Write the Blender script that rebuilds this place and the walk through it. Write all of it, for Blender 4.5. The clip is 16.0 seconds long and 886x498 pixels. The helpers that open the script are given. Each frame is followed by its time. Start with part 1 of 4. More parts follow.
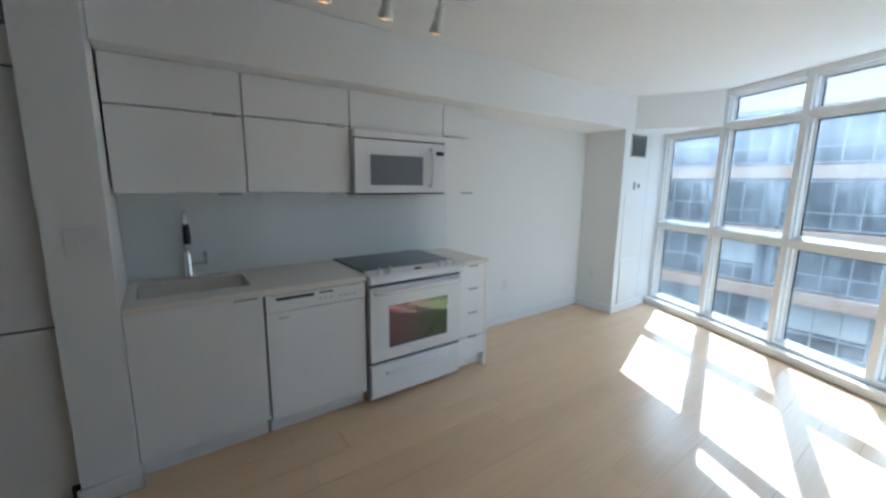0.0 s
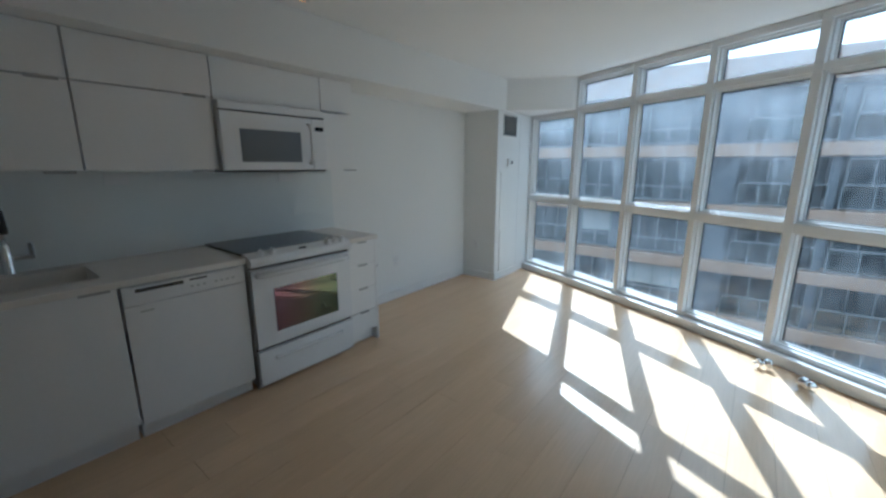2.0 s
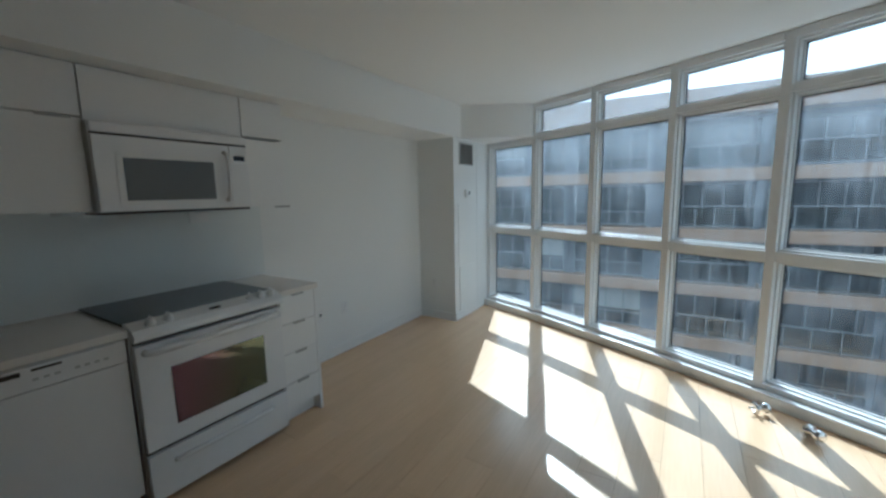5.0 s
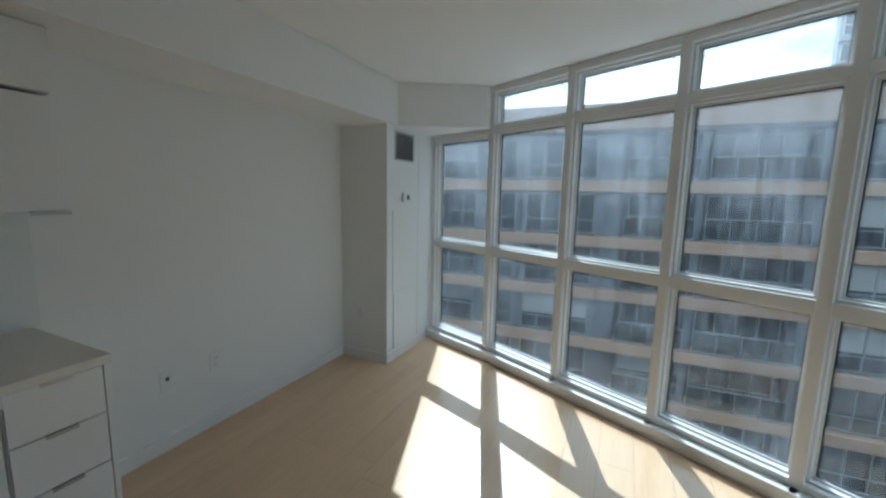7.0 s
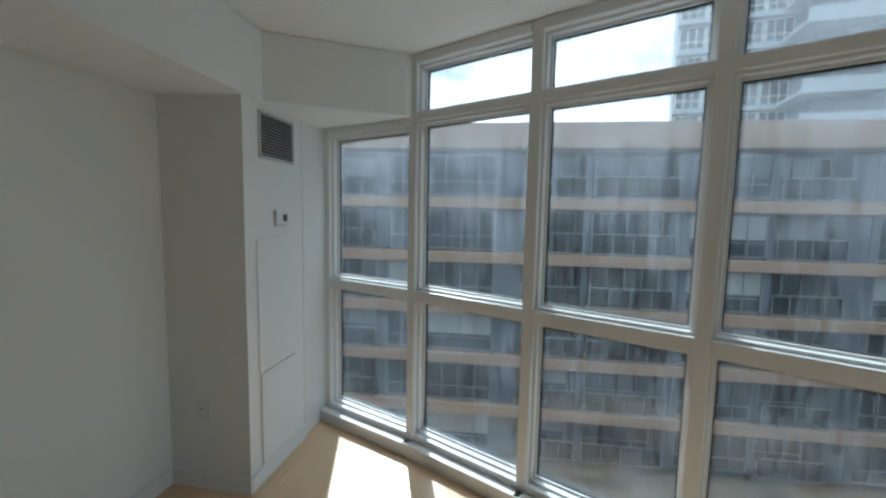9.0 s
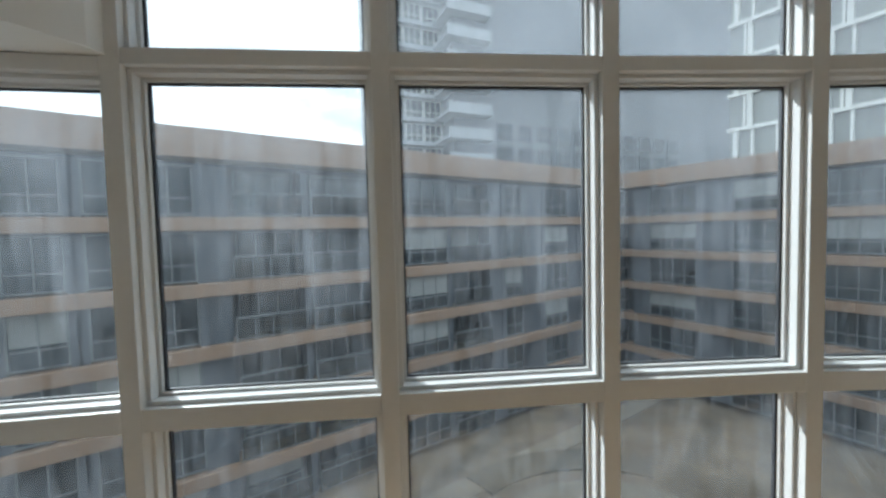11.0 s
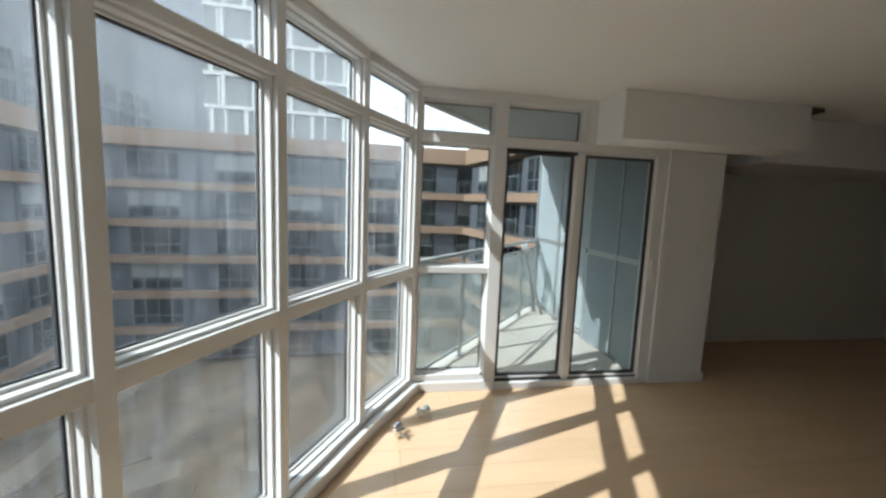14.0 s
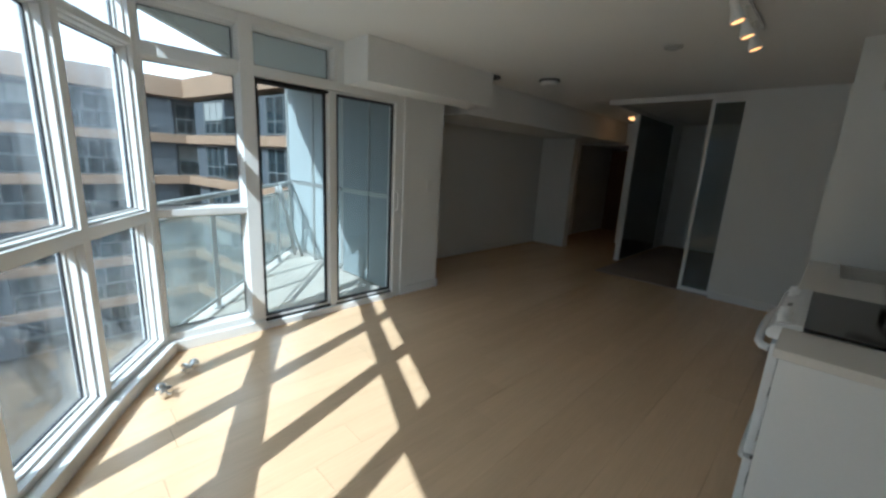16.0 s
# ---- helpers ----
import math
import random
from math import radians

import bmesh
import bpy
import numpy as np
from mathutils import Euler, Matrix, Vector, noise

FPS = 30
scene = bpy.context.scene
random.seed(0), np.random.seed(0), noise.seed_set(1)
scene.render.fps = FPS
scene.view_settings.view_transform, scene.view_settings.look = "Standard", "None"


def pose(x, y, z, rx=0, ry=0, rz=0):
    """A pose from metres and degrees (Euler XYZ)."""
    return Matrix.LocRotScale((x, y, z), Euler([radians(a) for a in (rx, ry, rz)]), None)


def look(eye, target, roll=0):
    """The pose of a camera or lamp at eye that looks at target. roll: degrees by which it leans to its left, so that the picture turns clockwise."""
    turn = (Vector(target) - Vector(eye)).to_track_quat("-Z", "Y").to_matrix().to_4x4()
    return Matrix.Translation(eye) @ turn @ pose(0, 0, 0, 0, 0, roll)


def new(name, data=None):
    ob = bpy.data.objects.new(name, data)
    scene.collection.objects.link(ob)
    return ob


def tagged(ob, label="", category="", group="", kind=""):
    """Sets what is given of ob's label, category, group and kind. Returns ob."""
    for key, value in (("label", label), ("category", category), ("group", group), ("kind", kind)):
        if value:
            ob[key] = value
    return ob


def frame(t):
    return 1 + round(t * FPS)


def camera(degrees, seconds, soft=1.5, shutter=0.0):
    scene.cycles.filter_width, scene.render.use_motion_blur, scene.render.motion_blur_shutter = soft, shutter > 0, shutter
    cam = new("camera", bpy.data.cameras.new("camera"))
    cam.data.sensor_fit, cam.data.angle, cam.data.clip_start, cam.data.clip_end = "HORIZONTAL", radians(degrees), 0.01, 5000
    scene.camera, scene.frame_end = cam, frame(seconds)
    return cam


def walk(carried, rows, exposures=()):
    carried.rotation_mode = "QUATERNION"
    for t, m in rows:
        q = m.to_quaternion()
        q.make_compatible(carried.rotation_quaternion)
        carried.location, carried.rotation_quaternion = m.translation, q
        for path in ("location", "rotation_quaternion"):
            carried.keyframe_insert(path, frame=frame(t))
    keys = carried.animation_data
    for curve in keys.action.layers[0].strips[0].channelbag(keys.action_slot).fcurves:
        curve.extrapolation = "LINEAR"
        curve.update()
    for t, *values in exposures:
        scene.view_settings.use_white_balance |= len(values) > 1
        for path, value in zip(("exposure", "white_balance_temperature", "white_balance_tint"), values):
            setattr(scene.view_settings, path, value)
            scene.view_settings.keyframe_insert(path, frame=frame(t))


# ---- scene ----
cam = camera(97.2, 16.0, soft=2.6)
PATH = [
    (0, (2.941, -0.238, 1.532), (1.349, 0.925, 1.194), 0.7),
    (0.5, (2.959, -0.24, 1.516), (1.507, 1.094, 1.182), 0.3),
    (1, (2.986, -0.251, 1.502), (1.655, 1.197, 1.142), 0.2),
    (1.5, (3.019, -0.257, 1.496), (1.764, 1.252, 1.109), 0.2),
    (2, (3.05, -0.252, 1.49), (1.836, 1.281, 1.067), 0.1),
    (2.5, (3.056, -0.247, 1.481), (1.864, 1.297, 1.039), -0.0),
    (3, (3.041, -0.241, 1.483), (1.86, 1.317, 1.061), -0.1),
    (3.5, (2.993, -0.216, 1.483), (1.823, 1.37, 1.139), 0.5),
    (4, (2.933, -0.152, 1.505), (1.815, 1.484, 1.237), 0.2),
    (4.5, (2.849, -0.032, 1.503), (1.777, 1.635, 1.232), -0.7),
    (7, (2.364, 1.15, 1.544), (1.542, 2.953, 1.27), 1.2),
    (7.5, (2.212, 1.428, 1.525), (1.59, 3.311, 1.27), 0.7),
    (8, (2.083, 1.69, 1.546), (1.573, 3.609, 1.311), 0.2),
    (10.5, (1.555, 2.936, 1.573), (2.098, 4.86, 1.52), 0.2),
    (11, (1.464, 3.095, 1.601), (2.501, 4.803, 1.509), -1.4),
    (11.5, (1.339, 3.212, 1.608), (2.621, 4.744, 1.499), -0.6),
    (12, (1.205, 3.29, 1.632), (2.675, 4.635, 1.466), 0.5),
    (12.5, (1.082, 3.401, 1.629), (2.85, 4.323, 1.465), -0.2),
    (13, (0.972, 3.436, 1.611), (2.877, 4.033, 1.493), 1.0),
    (13.5, (0.831, 3.428, 1.613), (2.815, 3.612, 1.442), 1.3),
    (14, (0.75, 3.487, 1.596), (2.71, 3.164, 1.365), 2.3),
    (14.5, (0.684, 3.565, 1.583), (2.495, 2.769, 1.287), 1.0),
    (15, (0.646, 3.617, 1.552), (2.287, 2.532, 1.193), 1.4),
    (15.5, (0.599, 3.643, 1.519), (2.077, 2.359, 1.112), 3.0),
    (16, (0.581, 3.682, 1.503), (1.95, 2.29, 1.072), 3.1),
]
walk(cam, [(t, look(*p)) for t, *p in PATH], [(0, 1.95, 4650, 0), (0.9, 1.42, 4650, -1), (1.5, 1.2, 4650, -1), (3.5, 0.95, 4750, -2), (7.0, 0.62, 4950, -3), (8.0, 0.52, 5050, -3), (10.5, 0.44, 5400, 1), (12.5, 0.36, 5700, 2), (13.5, 0.55, 5700, 3), (14.5, 0.8, 5500, 2), (16.0, 0.95, 5080, -2)])

# ---- light and sky ----
world = bpy.data.worlds.new("sky")
scene.world = world
world.use_nodes = True
wn, wl = world.node_tree.nodes, world.node_tree.links
wn.clear()
w_out = wn.new("ShaderNodeOutputWorld")
w_bg = wn.new("ShaderNodeBackground")
w_sky = wn.new("ShaderNodeTexSky")
w_sky.sky_type = "NISHITA"
w_sky.sun_disc = False
w_sky.sun_elevation = radians(41.4)
w_sky.sun_rotation = radians(-18.7)
w_co = wn.new("ShaderNodeTexCoord")
w_map = wn.new("ShaderNodeMapping")
w_map.inputs["Scale"].default_value = (1.0, 1.0, 3.0)
w_noise = wn.new("ShaderNodeTexNoise")
w_noise.inputs["Scale"].default_value = 2.2
w_noise.inputs["Detail"].default_value = 7.0
w_ramp = wn.new("ShaderNodeValToRGB")
w_ramp.color_ramp.elements[0].position, w_ramp.color_ramp.elements[1].position = 0.2, 0.38
w_mix = wn.new("ShaderNodeMix")
w_mix.data_type = "RGBA"
w_tone = wn.new("ShaderNodeTexNoise")
w_tone.inputs["Scale"].default_value = 5.0
w_tone.inputs["Detail"].default_value = 6.0
w_shade = wn.new("ShaderNodeValToRGB")
w_shade.color_ramp.elements[0].position, w_shade.color_ramp.elements[1].position = 0.3, 0.7
w_shade.color_ramp.elements[0].color, w_shade.color_ramp.elements[1].color = (0.35, 0.36, 0.38, 1), (1, 1, 1, 1)
w_gain = wn.new("ShaderNodeVectorMath")
w_gain.operation = "SCALE"
w_gain.inputs["Scale"].default_value = 16.0
wl.new(w_map.outputs["Vector"], w_tone.inputs["Vector"])
wl.new(w_tone.outputs["Fac"], w_shade.inputs["Fac"])
wl.new(w_shade.outputs["Color"], w_gain.inputs[0])
wl.new(w_gain.outputs[0], w_mix.inputs["B"])
w_bg.inputs["Strength"].default_value = 0.15
wl.new(w_co.outputs["Generated"], w_map.inputs["Vector"])
wl.new(w_map.outputs["Vector"], w_noise.inputs["Vector"])
wl.new(w_noise.outputs["Fac"], w_ramp.inputs["Fac"])
wl.new(w_ramp.outputs["Color"], w_mix.inputs["Factor"])
wl.new(w_sky.outputs["Color"], w_mix.inputs["A"])
wl.new(w_mix.outputs["Result"], w_bg.inputs["Color"])
wl.new(w_bg.outputs["Background"], w_out.inputs["Surface"])

sun_data = bpy.data.lights.new("sun", "SUN")
sun_data.energy = 4.0
sun_data.angle = radians(0.5)
sun_data.color = (1.0, 0.94, 0.86)
sun = new("sun", sun_data)
sun.matrix_world = look((-0.352 * 30, 1.04 * 30, 0.97 * 30), (0, 0, 0))


# ---- materials ----
def mat(name, color, rough=0.5, metal=0.0, scale=30.0, var=0.06, bump=0.05, big=1.5, rand=0.0, spec=0.5, stretch=(1, 1, 1)):
    """A surface with grain and larger blotches; rand varies it from object to object."""
    m = bpy.data.materials.new(name)
    m.use_nodes = True
    n, l = m.node_tree.nodes, m.node_tree.links
    b = n["Principled BSDF"]
    b.inputs["Roughness"].default_value = rough
    b.inputs["Metallic"].default_value = metal
    b.inputs["Specular IOR Level"].default_value = spec
    co = n.new("ShaderNodeTexCoord")
    mp = n.new("ShaderNodeMapping")
    mp.inputs["Scale"].default_value = stretch
    l.new(co.outputs["Object"], mp.inputs["Vector"])
    fine = n.new("ShaderNodeTexNoise")
    fine.inputs["Scale"].default_value = scale
    fine.inputs["Detail"].default_value = 5
    l.new(mp.outputs["Vector"], fine.inputs["Vector"])
    large = n.new("ShaderNodeTexNoise")
    large.inputs["Scale"].default_value = big
    large.inputs["Detail"].default_value = 3
    l.new(mp.outputs["Vector"], large.inputs["Vector"])
    add = n.new("ShaderNodeMath")
    add.operation = "ADD"
    l.new(fine.outputs["Fac"], add.inputs[0])
    l.new(large.outputs["Fac"], add.inputs[1])
    fac = add.outputs[0]
    if rand:
        info = n.new("ShaderNodeObjectInfo")
        mul = n.new("ShaderNodeMath")
        mul.operation = "MULTIPLY_ADD"
        mul.inputs[1].default_value = rand
        l.new(info.outputs["Random"], mul.inputs[0])
        l.new(fac, mul.inputs[2])
        fac = mul.outputs[0]
    span = n.new("ShaderNodeMapRange")
    span.inputs["From Min"].default_value, span.inputs["From Max"].default_value = 0.6, 1.4 + rand
    span.inputs["To Min"].default_value, span.inputs["To Max"].default_value = 1 - var, 1 + var
    l.new(fac, span.inputs["Value"])
    hue = n.new("ShaderNodeHueSaturation")
    hue.inputs["Color"].default_value = (*color, 1)
    l.new(span.outputs["Result"], hue.inputs["Value"])
    l.new(hue.outputs["Color"], b.inputs["Base Color"])
    if bump:
        bp = n.new("ShaderNodeBump")
        bp.inputs["Strength"].default_value = bump
        bp.inputs["Distance"].default_value = 0.003
        l.new(fine.outputs["Fac"], bp.inputs["Height"])
        l.new(bp.outputs["Normal"], b.inputs["Normal"])
    return m


def emit(name, color, strength):
    m = bpy.data.materials.new(name)
    m.use_nodes = True
    b = m.node_tree.nodes["Principled BSDF"]
    b.inputs["Base Color"].default_value = (*color, 1)
    b.inputs["Emission Color"].default_value = (*color, 1)
    b.inputs["Emission Strength"].default_value = strength
    return m


def glass(name, tint=(0.93, 0.95, 0.95), dirt=0.08, streak=0.12, dust=(0.55, 0.55, 0.53), top_haze=0.0):
    """A thin clear pane with a film of dust, in streaks that run down."""
    m = bpy.data.materials.new(name)
    m.use_nodes = True
    n, l = m.node_tree.nodes, m.node_tree.links
    n.clear()
    out = n.new("ShaderNodeOutputMaterial")
    clear = n.new("ShaderNodeBsdfTransparent")
    clear.inputs["Color"].default_value = (*tint, 1)
    gloss = n.new("ShaderNodeBsdfGlossy")
    gloss.inputs["Roughness"].default_value = 0.02
    facing = n.new("ShaderNodeLayerWeight")
    facing.inputs["Blend"].default_value = 0.5
    power = n.new("ShaderNodeMath")
    power.operation = "POWER"
    power.inputs[1].default_value = 4.0
    l.new(facing.outputs["Facing"], power.inputs[0])
    ma = n.new("ShaderNodeMath")
    ma.operation = "MULTIPLY_ADD"
    ma.inputs[1].default_value, ma.inputs[2].default_value = 0.7, 0.035
    l.new(power.outputs[0], ma.inputs[0])
    mix = n.new("ShaderNodeMixShader")
    l.new(ma.outputs[0], mix.inputs[0])
    l.new(clear.outputs[0], mix.inputs[1])
    l.new(gloss.outputs[0], mix.inputs[2])
    last = mix
    if dirt:
        co = n.new("ShaderNodeTexCoord")
        mp = n.new("ShaderNodeMapping")
        mp.inputs["Scale"].default_value = (1, 1, 0.17)
        l.new(co.outputs["Object"], mp.inputs["Vector"])
        t1 = n.new("ShaderNodeTexNoise")
        t1.inputs["Scale"].default_value, t1.inputs["Detail"].default_value = 48, 9
        l.new(mp.outputs["Vector"], t1.inputs["Vector"])
        t2 = n.new("ShaderNodeTexNoise")
        t2.inputs["Scale"].default_value, t2.inputs["Detail"].default_value = 3.5, 6
        l.new(co.outputs["Object"], t2.inputs["Vector"])
        mulp = n.new("ShaderNodeMath")
        mulp.operation = "MULTIPLY"
        l.new(t1.outputs["Fac"], mulp.inputs[0])
        l.new(t2.outputs["Fac"], mulp.inputs[1])
        mr = n.new("ShaderNodeMapRange")
        mr.inputs["From Min"].default_value, mr.inputs["From Max"].default_value = 0.15, 0.42
        mr.inputs["To Min"].default_value, mr.inputs["To Max"].default_value = dirt * 0.6, dirt + streak
        l.new(mulp.outputs[0], mr.inputs["Value"])
        tr = n.new("ShaderNodeBsdfTranslucent")
        tr.inputs["Color"].default_value = (*dust, 1)
        df = n.new("ShaderNodeBsdfDiffuse")
        df.inputs["Color"].default_value = (*dust, 1)
        dm = n.new("ShaderNodeMixShader")
        dm.inputs[0].default_value = 0.25
        l.new(tr.outputs[0], dm.inputs[1])
        l.new(df.outputs[0], dm.inputs[2])
        fac = mr.outputs["Result"]
        if top_haze:
            # thicker film high on the panes, ending in drips; paints in bright haze too
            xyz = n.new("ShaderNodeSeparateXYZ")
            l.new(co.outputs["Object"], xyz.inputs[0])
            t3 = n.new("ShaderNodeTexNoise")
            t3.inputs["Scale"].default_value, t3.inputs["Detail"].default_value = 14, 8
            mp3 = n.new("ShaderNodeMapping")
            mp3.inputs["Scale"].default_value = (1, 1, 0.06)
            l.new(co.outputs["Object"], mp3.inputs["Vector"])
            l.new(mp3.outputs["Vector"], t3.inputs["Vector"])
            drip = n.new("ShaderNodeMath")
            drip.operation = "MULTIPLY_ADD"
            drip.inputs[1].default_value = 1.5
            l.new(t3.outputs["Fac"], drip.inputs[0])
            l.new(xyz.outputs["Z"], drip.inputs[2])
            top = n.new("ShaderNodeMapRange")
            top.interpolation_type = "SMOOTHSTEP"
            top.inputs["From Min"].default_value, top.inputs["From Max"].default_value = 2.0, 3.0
            top.inputs["To Min"].default_value, top.inputs["To Max"].default_value = 0.0, top_haze
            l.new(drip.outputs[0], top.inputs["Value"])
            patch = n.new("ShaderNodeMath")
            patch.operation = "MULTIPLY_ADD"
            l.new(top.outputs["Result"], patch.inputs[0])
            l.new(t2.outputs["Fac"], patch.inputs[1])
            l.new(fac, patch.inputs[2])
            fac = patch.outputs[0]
        last = n.new("ShaderNodeMixShader")
        l.new(fac, last.inputs[0])
        l.new(mix.outputs[0], last.inputs[1])
        l.new(dm.outputs[0], last.inputs[2])
    l.new(last.outputs[0], out.inputs["Surface"])
    return m


def oak(name):
    """Pale laminate: long grain along y, a shade of its own for each plank."""
    m = mat(name, (0.67, 0.475, 0.295), 0.22, 0, 9.0, 0.10, 0.015, 1.2, 0.35, 0.45, (9.0, 0.55, 9.0))
    return m


M_WALL = mat("wall_paint", (0.81, 0.815, 0.80), 0.75, 0, 220, 0.02, 0.05, 0.8)
M_CEIL = mat("ceiling_paint", (0.84, 0.84, 0.825), 0.85, 0, 260, 0.02, 0.10, 0.8)
M_TRIM = mat("trim_paint", (0.80, 0.80, 0.79), 0.4, 0, 60, 0.02, 0.02)
M_FRAME = mat("window_frame_white", (0.76, 0.76, 0.75), 0.32, 0, 40, 0.03, 0.02)
M_GASKET = mat("rubber_gasket", (0.03, 0.03, 0.035), 0.6)
M_OAK = oak("oak_laminate")
M_SUB = mat("joint_dark", (0.22, 0.16, 0.105), 0.9)
M_CAB = mat("cabinet_laminate", (0.82, 0.815, 0.80), 0.35, 0, 80, 0.02, 0.015)
M_GAP = mat("cabinet_shadow_gap", (0.10, 0.10, 0.10), 0.8)
M_COUNTER = mat("quartz_top", (0.80, 0.76, 0.70), 0.25, 0, 140, 0.05, 0.0)
M_SPLASH = mat("back_painted_glass", (0.79, 0.82, 0.81), 0.14, 0, 4, 0.02, 0.0)
M_ENAMEL = mat("white_enamel", (0.82, 0.82, 0.82), 0.18, 0, 20, 0.015, 0.0)
M_PLASTIC = mat("white_plastic", (0.78, 0.78, 0.77), 0.35, 0, 50, 0.02, 0.0)
M_BLACK = mat("black_ceramic", (0.012, 0.012, 0.014), 0.08, 0, 50, 0.1, 0.0)
M_DARK = mat("black_plastic", (0.02, 0.02, 0.02), 0.4)
M_OVEN = mat("coated_oven_glass", (0.05, 0.045, 0.035), 0.05, 0, 3, 0.2, 0.0, spec=1.0)
oven = M_OVEN.node_tree.nodes["Principled BSDF"]
oven_co = M_OVEN.node_tree.nodes.new("ShaderNodeTexCoord")
oven_xyz = M_OVEN.node_tree.nodes.new("ShaderNodeSeparateXYZ")
oven_mr = M_OVEN.node_tree.nodes.new("ShaderNodeMapRange")
oven_mr.inputs["From Min"].default_value, oven_mr.inputs["From Max"].default_value = -0.25, 0.10
oven_mr.inputs["To Min"].default_value, oven_mr.inputs["To Max"].default_value = 492.0, 462.0
M_OVEN.node_tree.links.new(oven_co.outputs["Object"], oven_xyz.inputs[0])
M_OVEN.node_tree.links.new(oven_xyz.outputs["Y"], oven_mr.inputs["Value"])
M_OVEN.node_tree.links.new(oven_mr.outputs["Result"], oven.inputs["Thin Film Thickness"])
oven.inputs["Thin Film IOR"].default_value = 1.9
oven.inputs["IOR"].default_value = 1.75
M_MWGLASS = mat("microwave_mesh_glass", (0.16, 0.17, 0.175), 0.12, 0, 300, 0.1, 0.0)
M_CHROME = mat("chrome", (0.78, 0.79, 0.80), 0.09, 1.0, 20, 0.03, 0.0)
M_PULL = mat("brushed_metal_pull", (0.42, 0.42, 0.42), 0.35, 1.0, 90, 0.08, 0.02)
M_GRILLE = mat("grille_metal", (0.50, 0.51, 0.50), 0.5, 0.2)
M_RING = mat("dark_grey_plastic", (0.10, 0.10, 0.10), 0.5)
M_GRILLE_BACK = mat("grille_back", (0.05, 0.05, 0.05), 0.9)
M_CARPET = mat("beige_carpet", (0.34, 0.28, 0.23), 0.95, 0, 240, 0.15, 0.5)
M_DOORDARK = mat("brown_door", (0.20, 0.12, 0.07), 0.45, 0, 8, 0.15, 0.03, 1, 0, 0.5, (8, 8, 0.6))
M_PANE = glass("dusty_pane", dirt=0.024, streak=0.085, dust=(0.60, 0.64, 0.70), top_haze=0.34)
M_PANE_CLEAN = glass("clear_pane", dirt=0.015, streak=0.03)
M_RAILGLASS = glass("rail_glass", (0.86, 0.90, 0.88), 0.18, 0.18, (0.6, 0.62, 0.6))
M_BEDGLASS = glass("grey_partition_glass", (0.66, 0.70, 0.69), 0.0)
M_CONCRETE = mat("balcony_concrete", (0.46, 0.43, 0.38), 0.9, 0, 60, 0.12, 0.3)
M_SLABGREY = mat("slab_soffit", (0.42, 0.43, 0.42), 0.9, 0, 40, 0.06, 0.2)
M_ALU = mat("rail_aluminium", (0.46, 0.47, 0.46), 0.4, 0.6, 60, 0.05, 0.02)
M_FROST = mat("frosted_divider", (0.37, 0.41, 0.42), 0.3, 0, 30, 0.03, 0.02)
# darker than the divider's panels: the shade there is put into this colour
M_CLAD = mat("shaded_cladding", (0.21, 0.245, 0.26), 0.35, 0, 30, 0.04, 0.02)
M_TERRA = mat("terracotta_band", (0.27, 0.18, 0.118), 0.85, 0, 3, 0.12, 0.1, 0.4)
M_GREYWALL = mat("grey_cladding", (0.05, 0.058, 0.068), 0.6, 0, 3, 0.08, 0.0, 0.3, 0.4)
M_FARGLASS = mat("far_window_glass", (0.020, 0.030, 0.037), 0.06, 0, 0.8, 0.6, 0.25, 0.35, 1.6, 0.5)
M_FARFRAME = mat("far_window_frame", (0.16, 0.172, 0.18), 0.5, 0.2)
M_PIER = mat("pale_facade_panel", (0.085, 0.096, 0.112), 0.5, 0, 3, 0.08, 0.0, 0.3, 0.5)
M_FARRAIL = glass("far_rail_glass", (0.55, 0.62, 0.64), 0.02, 0.03)
M_BLIND = mat("far_blind", (0.26, 0.265, 0.26), 0.8, 0, 4, 0.1, 0.0, 1, 0.6)
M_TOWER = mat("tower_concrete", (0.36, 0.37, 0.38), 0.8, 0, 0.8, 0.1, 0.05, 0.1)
# a darker grey than the tower's front wall
M_TOWERSIDE = mat("tower_side_grey", (0.15, 0.158, 0.17), 0.7, 0, 0.8, 0.12, 0.03, 0.12)
M_WHITEGRID = mat("white_frame_grid", (0.72, 0.70, 0.64), 0.6)
M_GREENGLASS = mat("green_spandrel", (0.22, 0.225, 0.20), 0.3, 0, 1, 0.12, 0.0, 0.3, 0.8)
M_GROUND = mat("courtyard_ground", (0.17, 0.135, 0.095), 0.95, 0, 0.6, 0.6, 0.0, 0.07)
M_BULB = emit("warm_bulb", (1.0, 0.44, 0.14), 1.3)
M_DISPLAY = mat("black_display", (0.01, 0.012, 0.015), 0.1)


# ---- building helpers ----
def box(bm, x0, x1, y0, y1, z0, z1, bevel=0.0):
    x0, x1, y0, y1, z0, z1 = min(x0, x1), max(x0, x1), min(y0, y1), max(y0, y1), min(z0, z1), max(z0, z1)
    vs = [bm.verts.new(p) for p in ((x0, y0, z0), (x1, y0, z0), (x1, y1, z0), (x0, y1, z0), (x0, y0, z1), (x1, y0, z1), (x1, y1, z1), (x0, y1, z1))]
    fs = [bm.faces.new([vs[i] for i in f]) for f in ((3, 2, 1, 0), (4, 5, 6, 7), (0, 1, 5, 4), (1, 2, 6, 5), (2, 3, 7, 6), (3, 0, 4, 7))]
    if bevel:
        es = list({e for f in fs for e in f.edges})
        bmesh.ops.bevel(bm, geom=es, offset=bevel, segments=2, affect="EDGES", profile=0.6)
    return bm


